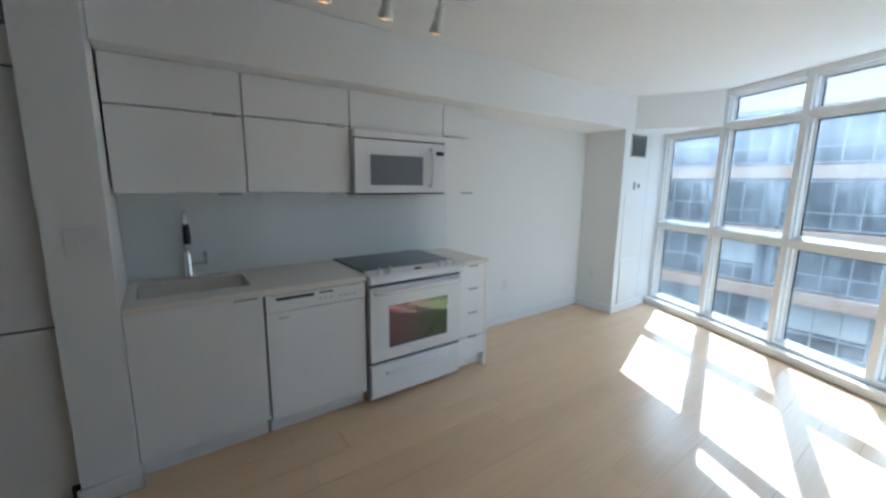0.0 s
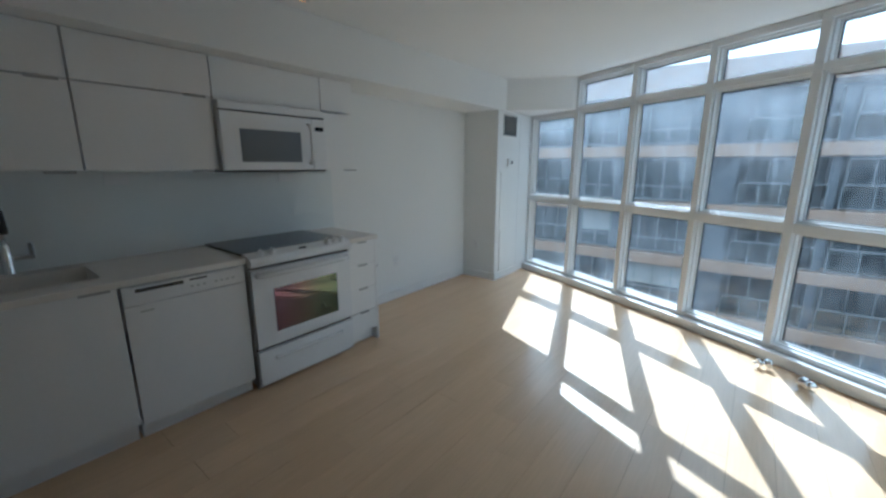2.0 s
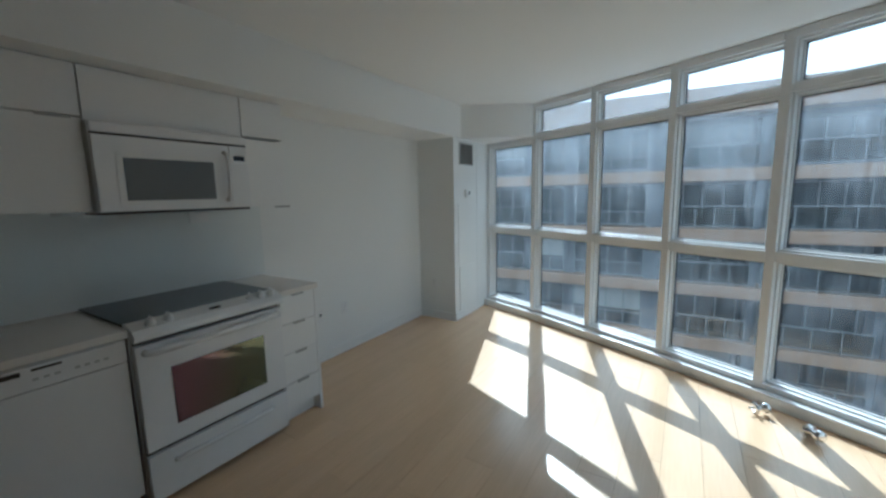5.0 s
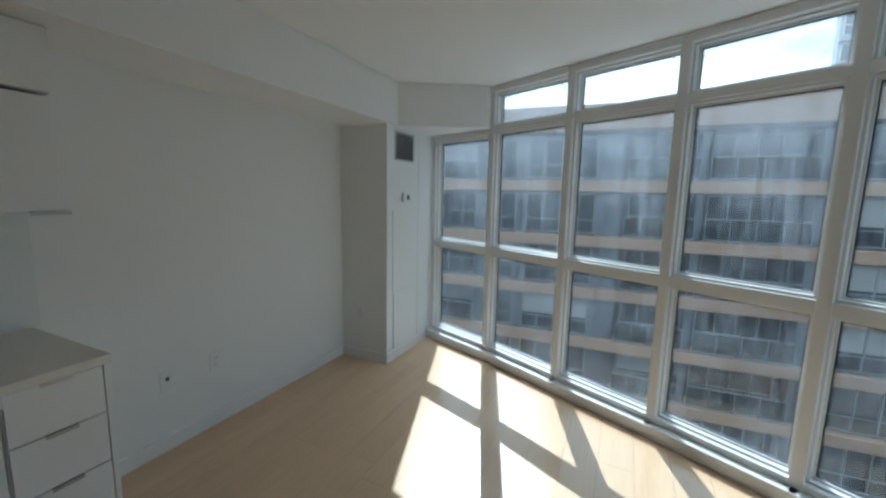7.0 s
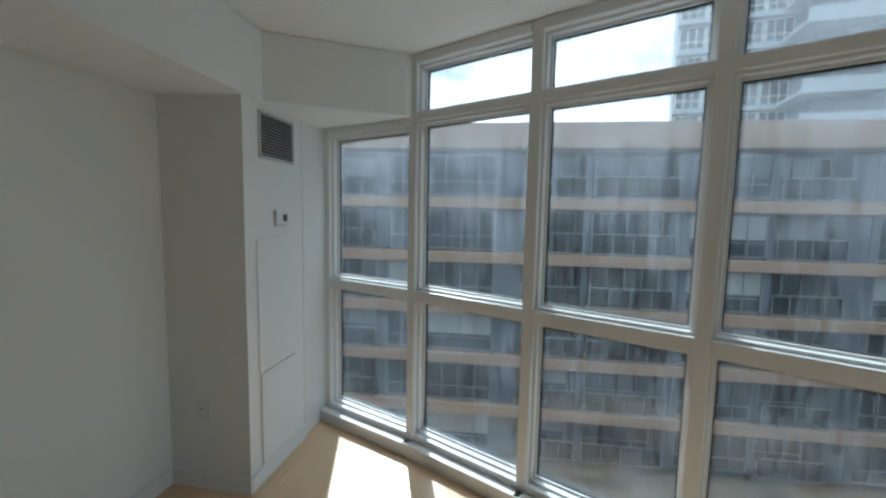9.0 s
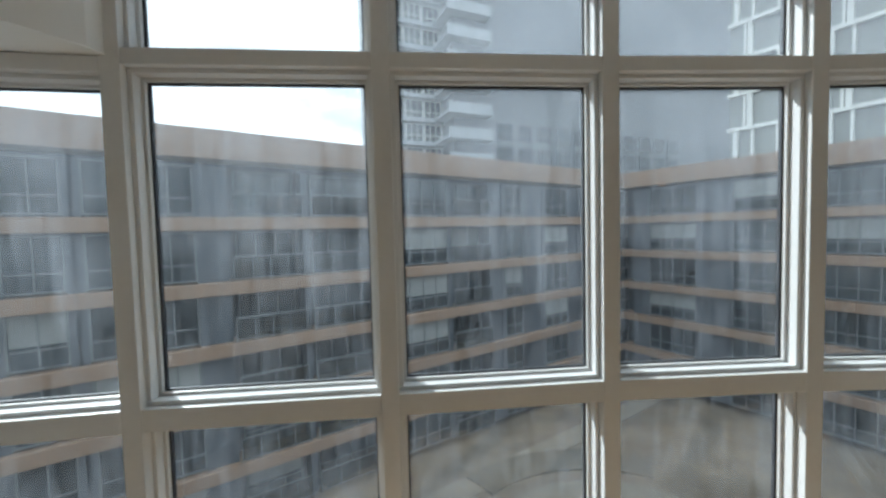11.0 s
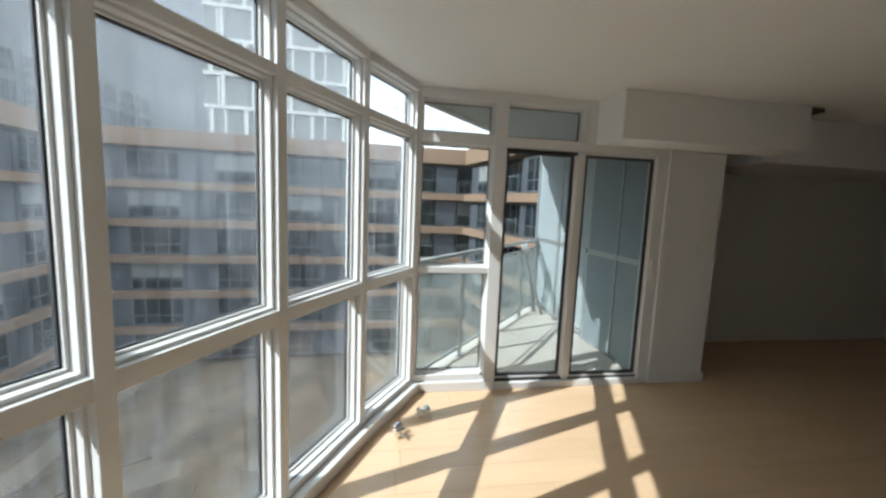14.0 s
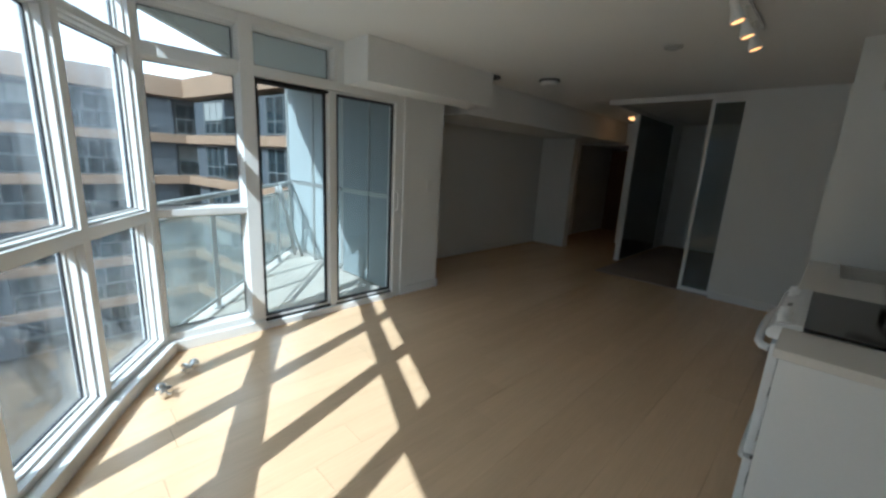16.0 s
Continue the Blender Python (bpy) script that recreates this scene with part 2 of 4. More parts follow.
def boxes(*rows, bevel=0.0):
    bm = bmesh.new()
    for r in rows:
        box(bm, *r, bevel=bevel)
    return bm


def prism(points, z0, z1):
    """A flat outline, given anticlockwise, raised from z0 to z1."""
    bm = bmesh.new()
    lo = [bm.verts.new((x, y, z0)) for x, y in points]
    hi = [bm.verts.new((x, y, z1)) for x, y in points]
    bm.faces.new(lo[::-1])
    bm.faces.new(hi)
    k = len(points)
    for i in range(k):
        bm.faces.new((lo[i], lo[(i + 1) % k], hi[(i + 1) % k], hi[i]))
    return bm


def lathe(profile, segs=24, m=None):
    """Turns (radius, height) about z."""
    bm = bmesh.new()
    rings = []
    for r, z in profile:
        if r < 1e-5:
            rings.append([bm.verts.new((0, 0, z))] * segs)
        else:
            rings.append([bm.verts.new((r * math.cos(2 * math.pi * i / segs), r * math.sin(2 * math.pi * i / segs), z)) for i in range(segs)])
    for a, b in zip(rings, rings[1:]):
        for i in range(segs):
            j = (i + 1) % segs
            q = []
            for v in (a[i], a[j], b[j], b[i]):
                if v not in q:
                    q.append(v)
            if len(q) > 2:
                bm.faces.new(q)
    if m is not None:
        bm.transform(m)
    for f in bm.faces:
        f.smooth = True
    return bm


def tube(points, r, segs=10):
    """A round bar along a line of points."""
    bm = bmesh.new()
    pts = [Vector(p) for p in points]
    rings = []
    for i, p in enumerate(pts):
        d = (pts[min(i + 1, len(pts) - 1)] - pts[max(i - 1, 0)]).normalized()
        a = d.orthogonal().normalized() if not rings else (ref - d * ref.dot(d)).normalized()
        ref = a
        b = d.cross(a)
        rings.append([bm.verts.new(p + r * (math.cos(2 * math.pi * k / segs) * a + math.sin(2 * math.pi * k / segs) * b)) for k in range(segs)])
    for u, v in zip(rings, rings[1:]):
        for k in range(segs):
            f = bm.faces.new((u[k], u[(k + 1) % segs], v[(k + 1) % segs], v[k]))
            f.smooth = True
    bm.faces.new(rings[0][::-1])
    bm.faces.new(rings[-1])
    return bm


def mesh_of(name, bm, material):
    bmesh.ops.recalc_face_normals(bm, faces=bm.faces)
    me = bpy.data.meshes.new(name)
    bm.to_mesh(me)
    bm.free()
    me.materials.append(material)
    return me


def part(name, bm, material, parent, label=""):
    ob = new(name, mesh_of(name, bm, material))
    ob.parent = parent
    if label:
        tagged(ob, label)
    return ob


def thing(name, m, label, category, group="", kind=""):
    ob = new(name)
    ob.empty_display_size = 0.1
    ob.matrix_world = m if m is not None else Matrix()
    return tagged(ob, label, category, group, kind)


def solid(name, bm, material, label, category, kind="structure", group=""):
    return tagged(new(name, mesh_of(name, bm, material)), label, category, group, kind)


# ---- plan ----
CEIL = 2.5
DROP = 2.14
NODES = [(0.535, 4.885), (1.245, 4.596), (1.952, 4.250), (2.630, 3.922), (3.275, 3.575), (3.880, 3.200)]
MID_Z, TOP_Z = 1.045, 2.14
DOOR_X = 3.90


def offset_nodes(d):
    """The window line moved outwards by d."""
    out = []
    for i, (x, y) in enumerate(NODES):
        a = Vector(NODES[max(i - 1, 0)])
        b = Vector(NODES[min(i + 1, len(NODES) - 1)])
        t = (b - a).normalized()
        out.append((x - t.y * d, y + t.x * d))
    return out


OUTER = offset_nodes(0.13)
room_outline = [(-0.15, -7.6), (5.15, -7.6), (5.15, 0.85), (3.98, 0.85), (3.98, 3.24)] + OUTER[::-1][1:] + [(0.535, 5.06), (-0.15, 5.06)]

solid("floor", prism(room_outline, -0.25, -0.012), M_SUB, "dark joints under pale oak laminate floor", "floor")
solid("ceiling", prism(room_outline, CEIL, CEIL + 0.12), M_CEIL, "smooth white painted plaster ceiling", "ceiling")
solid("wall_kitchen", boxes((-0.15, 0, -7.6, 5.06, -0.25, CEIL)), M_WALL, "plain white painted wall behind the kitchen", "wall")
solid("wall_back", boxes((0, 5.15, -7.6, -7.5, -0.01, CEIL)), M_WALL, "white wall at the end of the hall", "wall")
solid("wall_den", boxes((4.92, 5.15, -7.5, 0.41, -0.01, CEIL)), M_WALL, "white painted side wall of the den", "wall")
solid("wall_den_return", boxes((4.23, 4.92, -3.58, -3.40, -0.01, DROP - 0.06)), M_WALL, "white painted return wall in the den", "wall")
solid("wall_stub", boxes((DOOR_X, 5.15, 0.41, 0.95, -0.01, DROP)), M_WALL, "white wall pier beside the balcony door", "wall")
solid("wall_over_door", boxes((DOOR_X, 4.02, 0.41, 1.755, DROP + 0.003, CEIL)), M_WALL, "white wall above the balcony door", "wall")
solid("wall_pier", boxes((0, 0.65, -0.645, -0.425, -0.01, CEIL)), M_WALL, "white wall pier at the end of the kitchen", "wall")
solid("wall_column", boxes((0, 0.496, 4.05, 4.62, -0.01, DROP)), M_WALL, "white boxed column beside the windows", "wall")
solid("wall_column_return", boxes((0.0, 0.497, 4.622, 5.05, -0.01, CEIL)), M_WALL, "narrow white wall between column and window", "wall")
soffit = [(0, -0.42), (0.505, -0.42), (0.525, 4.18), (1.205, 4.56), (1.238, 4.60), (1.295, 4.71), (0.62, 5.04), (0.002, 5.04)]
solid("ceiling_soffit", prism(soffit, DROP, CEIL - 0.003), M_CEIL, "dropped white soffit over the kitchen wall", "ceiling")
solid("ceiling_bulkhead", boxes((3.53, DOOR_X - 0.003, 0.03, 1.69, DROP + 0.002, CEIL - 0.003)), M_CEIL, "boxed white bulkhead above the balcony door", "ceiling")
solid("ceiling_den", boxes((3.89, 4.92, -7.5, 0.02, DROP - 0.05, CEIL - 0.003)), M_CEIL, "lowered white ceiling over the den", "ceiling")
solid("wall_bedroom", boxes((0.62, 1.51, -2.25, -2.12, -0.01, CEIL - 0.004)), M_WALL, "white wall beside the bedroom's sliding glass", "wall")
solid("wall_bedroom_side", boxes((3.06, 3.14, -5.6, -3.20, -0.01, CEIL - 0.004)), M_WALL, "white side wall of the bedroom", "wall")
solid("wall_bedroom_back", boxes((0, 3.06, -5.7, -5.6, -0.01, CEIL - 0.004)), M_WALL, "white back wall of the bedroom", "wall")
solid("carpet", boxes((0.62, 3.0, -5.6, -2.14, -0.012, 0.012)), M_CARPET, "short beige carpet in the bedroom", "carpet")
# the hall: a cased doorway and a brown door further back
solid("wall_hall", boxes((3.145, 3.78, -5.0, -4.9, -0.01, CEIL - 0.004), (3.78, 3.885, -5.0, -4.9, 2.05, CEIL - 0.004), (3.885, 4.915, -5.0, -4.9, 2.05, DROP - 0.055)), M_WALL, "white hall wall with a doorway", "wall")
d = thing("door_1", None, "brown wooden door at the end of the hall", "door", kind="structure")
part("door_leaf", boxes((4.05, 4.88, -6.75, -6.71, 0.005, 2.03), bevel=0.004), M_DOORDARK, d)
part("door_casing", boxes((3.72, 3.80, -4.895, -4.875, 0.001, 2.10), (4.835, 4.915, -4.895, -4.875, 0.001, 2.08), bevel=0.003), M_TRIM, d)


def baseboard(name, rows, label="white painted baseboard along the wall"):
    bm = bmesh.new()
    for x0, x1, y0, y1 in rows:
        box(bm, x0, x1, y0, y1, 0.0, 0.092, 0.004)
    solid(name, bm, M_TRIM, label, "baseboard")


baseboard("baseboard_kitchen", [(0.0, 0.014, 1.96, 4.048)])
baseboard("baseboard_column", [(0.0, 0.51, 4.034, 4.048), (0.498, 0.512, 4.05, 4.62)])
baseboard("baseboard_pier", [(0.652, 0.666, -0.66, -0.41), (0.60, 0.666, -0.424, -0.410)])
baseboard("baseboard_stub", [(DOOR_X - 0.016, DOOR_X - 0.002, 0.396, 0.90), (DOOR_X - 0.016, 4.918, 0.394, 0.408)])
baseboard("baseboard_den", [(4.905, 4.919, -3.38, 0.39), (4.23, 4.904, -3.398, -3.384)])
baseboard("baseboard_bedroom", [(0.62, 1.50, -2.118, -2.104)])


# ---- windows ----
def ring(x0, x1, z0, z1, w, y0, y1):
    """Four bars of width w round an opening, from depth y0 to y1."""
    return boxes((x0, x1, y0, y1, z0, z0 + w), (x0, x1, y0, y1, z1 - w, z1), (x0, x0 + w, y0, y1, z0 + w, z1 - w), (x1 - w, x1, y0, y1, z0 + w, z1 - w), bevel=0.0025)


def sash(parent, x0, x1, z0, z1, depth=0.0, pane=M_PANE, step=0.015):
    """A stepped white frame with gasket and pane in the opening."""
    part("sash_frame", ring(x0, x1, z0, z1, step, depth + 0.028, depth + 0.105), M_FRAME, parent)
    a = step
    part("inner_frame", ring(x0 + a, x1 - a, z0 + a, z1 - a, 0.011, depth + 0.066, depth + 0.100), M_FRAME, parent)
    a += 0.011
    part("gasket", ring(x0 + a, x1 - a, z0 + a, z1 - a, 0.006, depth + 0.080, depth + 0.096), M_GASKET, parent, "black rubber gasket")
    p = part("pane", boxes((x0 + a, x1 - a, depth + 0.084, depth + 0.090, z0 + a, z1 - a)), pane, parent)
    p.visible_shadow = False


def frame_at(a, b):
    a, b = Vector(a), Vector(b)
    t = (b - a).normalized()
    m = Matrix(((t.x, -t.y, 0, a.x), (t.y, t.x, 0, a.y), (0, 0, 1, 0), (0, 0, 0, 1)))
    return m, (b - a).length


MW = 0.029
for i in range(5):
    m, length = frame_at(NODES[i], NODES[i + 1])
    w = thing("window_%d" % (i + 1), m, "white framed floor-to-ceiling window with dusty panes", "window", "windows of the curved wall", "structure")
    head = DROP if i == 0 else CEIL
    left = boxes((-MW, MW, 0.0, 0.13, 0.0, head - 0.002), bevel=0.003)
    part("mullion", left, M_FRAME, w)
    if i == 4:
        part("mullion", boxes((length - MW, length + 0.04, 0.0, 0.13, 0.0, CEIL - 0.002), bevel=0.003), M_FRAME, w)
    x0, x1 = MW, length - MW
    part("mid_rail", boxes((x0, x1, 0.002, 0.12, MID_Z - 0.042, MID_Z + 0.030), bevel=0.003), M_FRAME, w)
    part("bottom_rail", boxes((x0, x1, 0.002, 0.12, 0.085, 0.125), bevel=0.003), M_FRAME, w)
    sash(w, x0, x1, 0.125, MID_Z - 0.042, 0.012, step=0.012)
    if i == 0:
        part("top_rail", boxes((x0, x1, 0.002, 0.12, TOP_Z - 0.05, DROP - 0.003), bevel=0.003), M_FRAME, w)
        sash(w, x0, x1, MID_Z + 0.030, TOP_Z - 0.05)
    else:
        part("top_rail", boxes((x0, x1, 0.002, 0.12, TOP_Z - 0.024, TOP_Z + 0.024), bevel=0.003), M_FRAME, w)
        part("head_rail", boxes((x0, x1, -0.012, 0.12, CEIL - 0.055, CEIL - 0.003), bevel=0.003), M_FRAME, w)
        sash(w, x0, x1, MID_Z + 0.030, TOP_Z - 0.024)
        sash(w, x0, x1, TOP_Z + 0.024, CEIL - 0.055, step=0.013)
    part("window_sill", boxes((-0.02, length + 0.02, -0.060, 0.11, 0.0, 0.085), bevel=0.006), M_FRAME, w, "white boxed kerb under the window")

# the door side: fixed light, sliding door and transoms; local x runs from the corner along the wall
m, length = frame_at((DOOR_X, 3.20), (DOOR_X, 0.95))


def along(y):
    return 3.20 - y


w = thing("window_6", m, "narrow white framed window beside the balcony door", "window", "windows of the curved wall", "structure")
xa, xb, xc = 0.03, along(2.575), along(2.47)
part("mullion", boxes((-0.02, xa, 0.0, 0.11, 0.0, CEIL - 0.002), bevel=0.003), M_FRAME, w)
part("mullion", boxes((xb, xc, -0.004, 0.11, 0.0, CEIL - 0.002), bevel=0.003), M_FRAME, w)
part("mid_rail", boxes((xa, xb, 0.002, 0.12, MID_Z - 0.02, MID_Z + 0.03), bevel=0.003), M_FRAME, w)
part("top_rail", boxes((xa, xb, 0.002, 0.12, 2.08, 2.165), bevel=0.003), M_FRAME, w)
part("head_rail", boxes((xa, xb, 0.002, 0.12, 2.42, CEIL - 0.003), bevel=0.003), M_FRAME, w)
part("bottom_rail", boxes((xa, xb, 0.002, 0.12, 0.085, 0.14), bevel=0.003), M_FRAME, w)
sash(w, xa, xb, 0.14, MID_Z - 0.02, 0.01, M_PANE_CLEAN, 0.006)
sash(w, xa, xb, MID_Z + 0.03, 2.08, 0.01, M_PANE_CLEAN, 0.006)
sash(w, xa, xb, 2.165, 2.42, 0.01, M_PANE_CLEAN, 0.006)
part("window_sill", boxes((-0.03, xc - 0.002, -0.03, 0.11, 0.0, 0.083), bevel=0.005), M_FRAME, w, "white boxed kerb under the window")

w = thing("window_7", m, "white framed transom light above the balcony door", "window", "windows of the curved wall", "structure")
xe = along(1.79)
part("rail", boxes((xc, along(0.95), 0.0, 0.11, 2.075, 2.155), bevel=0.003), M_FRAME, w)
part("head_rail", boxes((xc, xe, 0.002, 0.12, 2.43, CEIL - 0.003), bevel=0.003), M_FRAME, w)
part("mullion", boxes((xe, xe + 0.03, 0.0, 0.10, 2.157, CEIL - 0.003), bevel=0.003), M_FRAME, w)
sash(w, xc, xe, 2.155, 2.43, 0.01, M_PANE_CLEAN, 0.006)

d = thing("door_2", m, "white framed sliding glass balcony door, closed", "sliding door", kind="structure")
xd, xf, xg = along(1.835), along(1.775), along(1.09)
part("jamb", boxes((xg, along(0.955), 0.0, 0.12, 0.0, 2.073), bevel=0.004), M_FRAME, d)
part("trim", boxes((along(0.985), along(0.90), -0.018, -0.002, 0.0, 2.15), bevel=0.004), M_TRIM, d)
part("threshold", boxes((xc, xg, -0.02, 0.12, 0.0, 0.055), bevel=0.004), M_FRAME, d)
part("track", boxes((xc, xg, 0.02, 0.05, 0.0555, 0.075)), M_DARK, d, "dark sliding track")
part("screen_track", boxes((xc, xd, 0.025, 0.055, 2.045, 2.070)), M_DARK, d, "dark head track")
part("meeting_stile", boxes((xd, xf, 0.015, 0.085, 0.0555, 2.073), bevel=0.004), M_FRAME, d)
for name, x0, x1, y in (("fixed_leaf", xc + 0.001, xd, 0.06), ("sliding_leaf", xf, xg, 0.04)):
    leaf = part(name, ring(x0, x1, 0.075, 2.072, 0.016, y - 0.02, y + 0.02), M_FRAME, d)
    part("gasket", ring(x0 + 0.016, x1 - 0.016, 0.091, 2.056, 0.022, y - 0.014, y + 0.014), M_GASKET, leaf)
    p = part("pane", boxes((x0 + 0.03, x1 - 0.03, y - 0.003, y + 0.003, 0.10, 2.04)), M_PANE_CLEAN, leaf)
    p.visible_shadow = False
hd = part("handle", tube([(xg + 0.02, -0.002, 0.98), (xg + 0.02, -0.034, 0.99), (xg + 0.02, -0.042, 1.02), (xg + 0.02, -0.042, 1.14), (xg + 0.02, -0.034, 1.17), (xg + 0.02, -0.002, 1.18)], 0.010), M_FRAME, d, "white upright pull handle")


# ---- the kitchen ----
def pull(parent, y, z, x, length=0.12):
    """A thin folded metal tab on a front's edge."""
    bm = boxes((x - 0.012, x + 0.012, y - length / 2, y + length / 2, z, z + 0.003), (x + 0.0095, x + 0.012, y - length / 2, y + length / 2, z - 0.010, z))
    return part("handle", bm, M_PULL, parent, "thin metal edge pull")


def cabinet(name, y0, y1, z0, z1, x0, x1, label, group, pulls=True, handle_z=None):
    c = thing(name, Matrix.Translation((0, (y0 + y1) / 2, z0)), label, "cabinet", group)
    h = (y1 - y0) / 2
    part("body", boxes((x0, x1 - 0.021, -h + 0.001, h - 0.001, 0, z1 - z0)), M_CAB, c)
    dd = part("door", boxes((x1 - 0.019, x1, -h + 0.0025, h - 0.0025, 0.002, z1 - z0 - 0.002), bevel=0.0012), M_CAB, c)
    if pulls:
        pull(dd, 0.0 if handle_z is None else h * 0.7, (z1 - z0 - 0.002) if handle_z is None else handle_z, x1 - 0.006)
    return c


UP = "upper kitchen cabinets"
for y0, y1 in ((-0.415, 0.207), (0.210, 0.862)):
    cabinet("upper_cabinet", y0, y1, 1.455, 1.893, 0.014, 0.345, "glossy white upper cabinet with a flap door", UP, True, -0.004)
cabinet("upper_cabinet", 1.643, 1.945, 1.450, 1.885, 0.014, 0.345, "narrow white upper cabinet beside the microwave", UP, True, -0.004)
for y0, y1 in ((-0.415, 0.207), (0.210, 0.862), (0.865, 1.640), (1.643, 1.945)):
    cabinet("upper_cabinet", y0, y1, 1.897 if y1 < 0.9 or y0 > 1.6 else 1.885, 2.137, 0.003, 0.345, "low white top cabinet under the soffit", UP, y1 < 0.9, -0.004 if y1 < 0.9 else None)

# base units
c = thing("sink_cabinet", Matrix.Translation((0, -0.11, 0)), "white base cabinet under the sink", "cabinet", "base kitchen cabinets")
part("body", boxes((0.002, 0.598, -0.312, 0.303, 0.11, 0.70)), M_CAB, c)
part("door", boxes((0.60, 0.619, -0.309, 0.307, 0.115, 0.880), bevel=0.0015), M_CAB, c)
part("toe_kick", boxes((0.03, 0.56, -0.312, 0.303, 0.0, 0.108)), M_CAB, c)
pull(c.children[1], 0.22, 0.880, 0.613)

c = thing("drawer_cabinet", Matrix.Translation((0, 1.79, 0)), "narrow white cabinet with four drawers", "cabinet", "base kitchen cabinets")
part("body", boxes((0.002, 0.596, -0.165, 0.103, 0.11, 0.878)), M_CAB, c)
part("end_panel", boxes((0.002, 0.619, 0.106, 0.125, 0.0, 0.886), bevel=0.001), M_CAB, c)
part("toe_kick", boxes((0.03, 0.55, -0.165, 0.103, 0.0, 0.108)), M_CAB, c)
for z0, z1 in ((0.115, 0.285), (0.290, 0.490), (0.495, 0.690), (0.695, 0.880)):
    dr = part("drawer_front", boxes((0.60, 0.619, -0.163, 0.102, z0, z1), bevel=0.0015), M_CAB, c)
    pull(dr, -0.03, z1, 0.615, 0.09)

# worktop with the sink's opening, and the moulded basin
wt = thing("worktop", None, "pale beige quartz worktop with an undermounted sink opening", "worktop")
SX0, SX1, SY0, SY1 = 0.12, 0.47, -0.37, 0.17
def slab_with_hole(outer, hole, z0, z1):
    """A flat slab with a square hole right through it."""
    bm = bmesh.new()
    rings = []
    for x0, x1, y0, y1 in (outer, hole):
        rings.append([[bm.verts.new((x, y, z)) for x, y in ((x0, y0), (x1, y0), (x1, y1), (x0, y1))] for z in (z0, z1)])
    for i in range(4):
        j = (i + 1) % 4
        (ol, oh), (hl, hh) = rings
        bm.faces.new((ol[i], ol[j], oh[j], oh[i]))
        bm.faces.new((hl[j], hl[i], hh[i], hh[j]))
        bm.faces.new((oh[i], oh[j], hh[j], hh[i]))
        bm.faces.new((ol[j], ol[i], hl[i], hl[j]))
    bmesh.ops.bevel(bm, geom=[e for e in bm.edges if all(v.co.z == z1 for v in e.verts) and len({v in rings[0][1] for v in e.verts}) == 1], offset=0.004, segments=2, affect="EDGES")
    return bm


part("slab", slab_with_hole((0.0, 0.637, -0.42, 0.832), (SX0, SX1, SY0, SY1), 0.886, 0.92), M_COUNTER, wt)
wt = thing("worktop", None, "short pale quartz worktop over the drawers", "worktop")
part("slab", boxes((0.0, 0.637, 1.618, 1.918, 0.887, 0.921), bevel=0.003), M_COUNTER, wt)
bs = thing("sink", Matrix.Translation((0.295, -0.10, 0.71)), "moulded pale rectangular sink basin", "sink")
part("basin", boxes((-0.19, 0.19, -0.285, 0.285, 0.0, 0.02), (-0.19, -0.176, -0.285, 0.285, 0.02, 0.175), (0.176, 0.19, -0.285, 0.285, 0.02, 0.175), (-0.176, 0.176, -0.285, -0.271, 0.02, 0.175), (-0.176, 0.176, 0.271, 0.285, 0.02, 0.175)), M_COUNTER, bs)
part("drain", lathe([(0.0, 0.021), (0.042, 0.021), (0.045, 0.026), (0.038, 0.028), (0.03, 0.024), (0, 0.023)]), M_CHROME, bs)
fa = thing("faucet", Matrix.Translation((0.06, -0.115, 0.92)), "chrome single-lever faucet with a black grip", "faucet")
part("base", lathe([(0, 0.0), (0.027, 0.0), (0.027, 0.012), (0.023, 0.02), (0.023, 0.16), (0.020, 0.165), (0, 0.165)]), M_CHROME, fa)
part("spout", tube([(0, 0, 0.16), (0, 0, 0.30), (0.008, 0, 0.36), (0.04, 0, 0.405), (0.09, 0, 0.415), (0.135, 0, 0.395), (0.155, 0, 0.355), (0.158, 0, 0.335)], 0.013), M_CHROME, fa)
part("spray_head", lathe([(0, 0), (0.019, 0), (0.020, 0.03), (0.017, 0.10), (0.014, 0.115), (0, 0.115)], 20, Matrix.Translation((0.158, 0, 0.235))), M_DARK, fa, "black rubber spray grip")
part("lever", boxes((-0.006, 0.006, 0.02, 0.105, 0.075, 0.10), (-0.005, 0.005, 0.085, 0.105, 0.10, 0.16), bevel=0.003), M_CHROME, fa)

sp = thing("backsplash", None, "pale blue-grey glass backsplash above the worktop", "backsplash", kind="structure")
part("panel", boxes((0.0005, 0.010, -0.42, 1.945, 0.921, 1.452)), M_SPLASH, sp)


def plate(name, m, label, category, w=0.075, h=0.118, extra=()):
    """A cover plate on a wall; local x across, y out of the wall, z up."""
    t = thing(name, m, label, category)
    part("plate", boxes((-w / 2, w / 2, 0, 0.0061, -h / 2, h / 2), bevel=0.002), M_ENAMEL, t)
    for nm, x0, x1, z0, z1, depth, mm in extra:
        part(nm, boxes((x0, x1, 0.0062, 0.0062 + depth, z0, z1), bevel=0.0008), mm, t)
    return t


def on_x(x, y, z):
    """On a wall that faces +x."""
    return pose(x, y, z, 0, 0, -90)


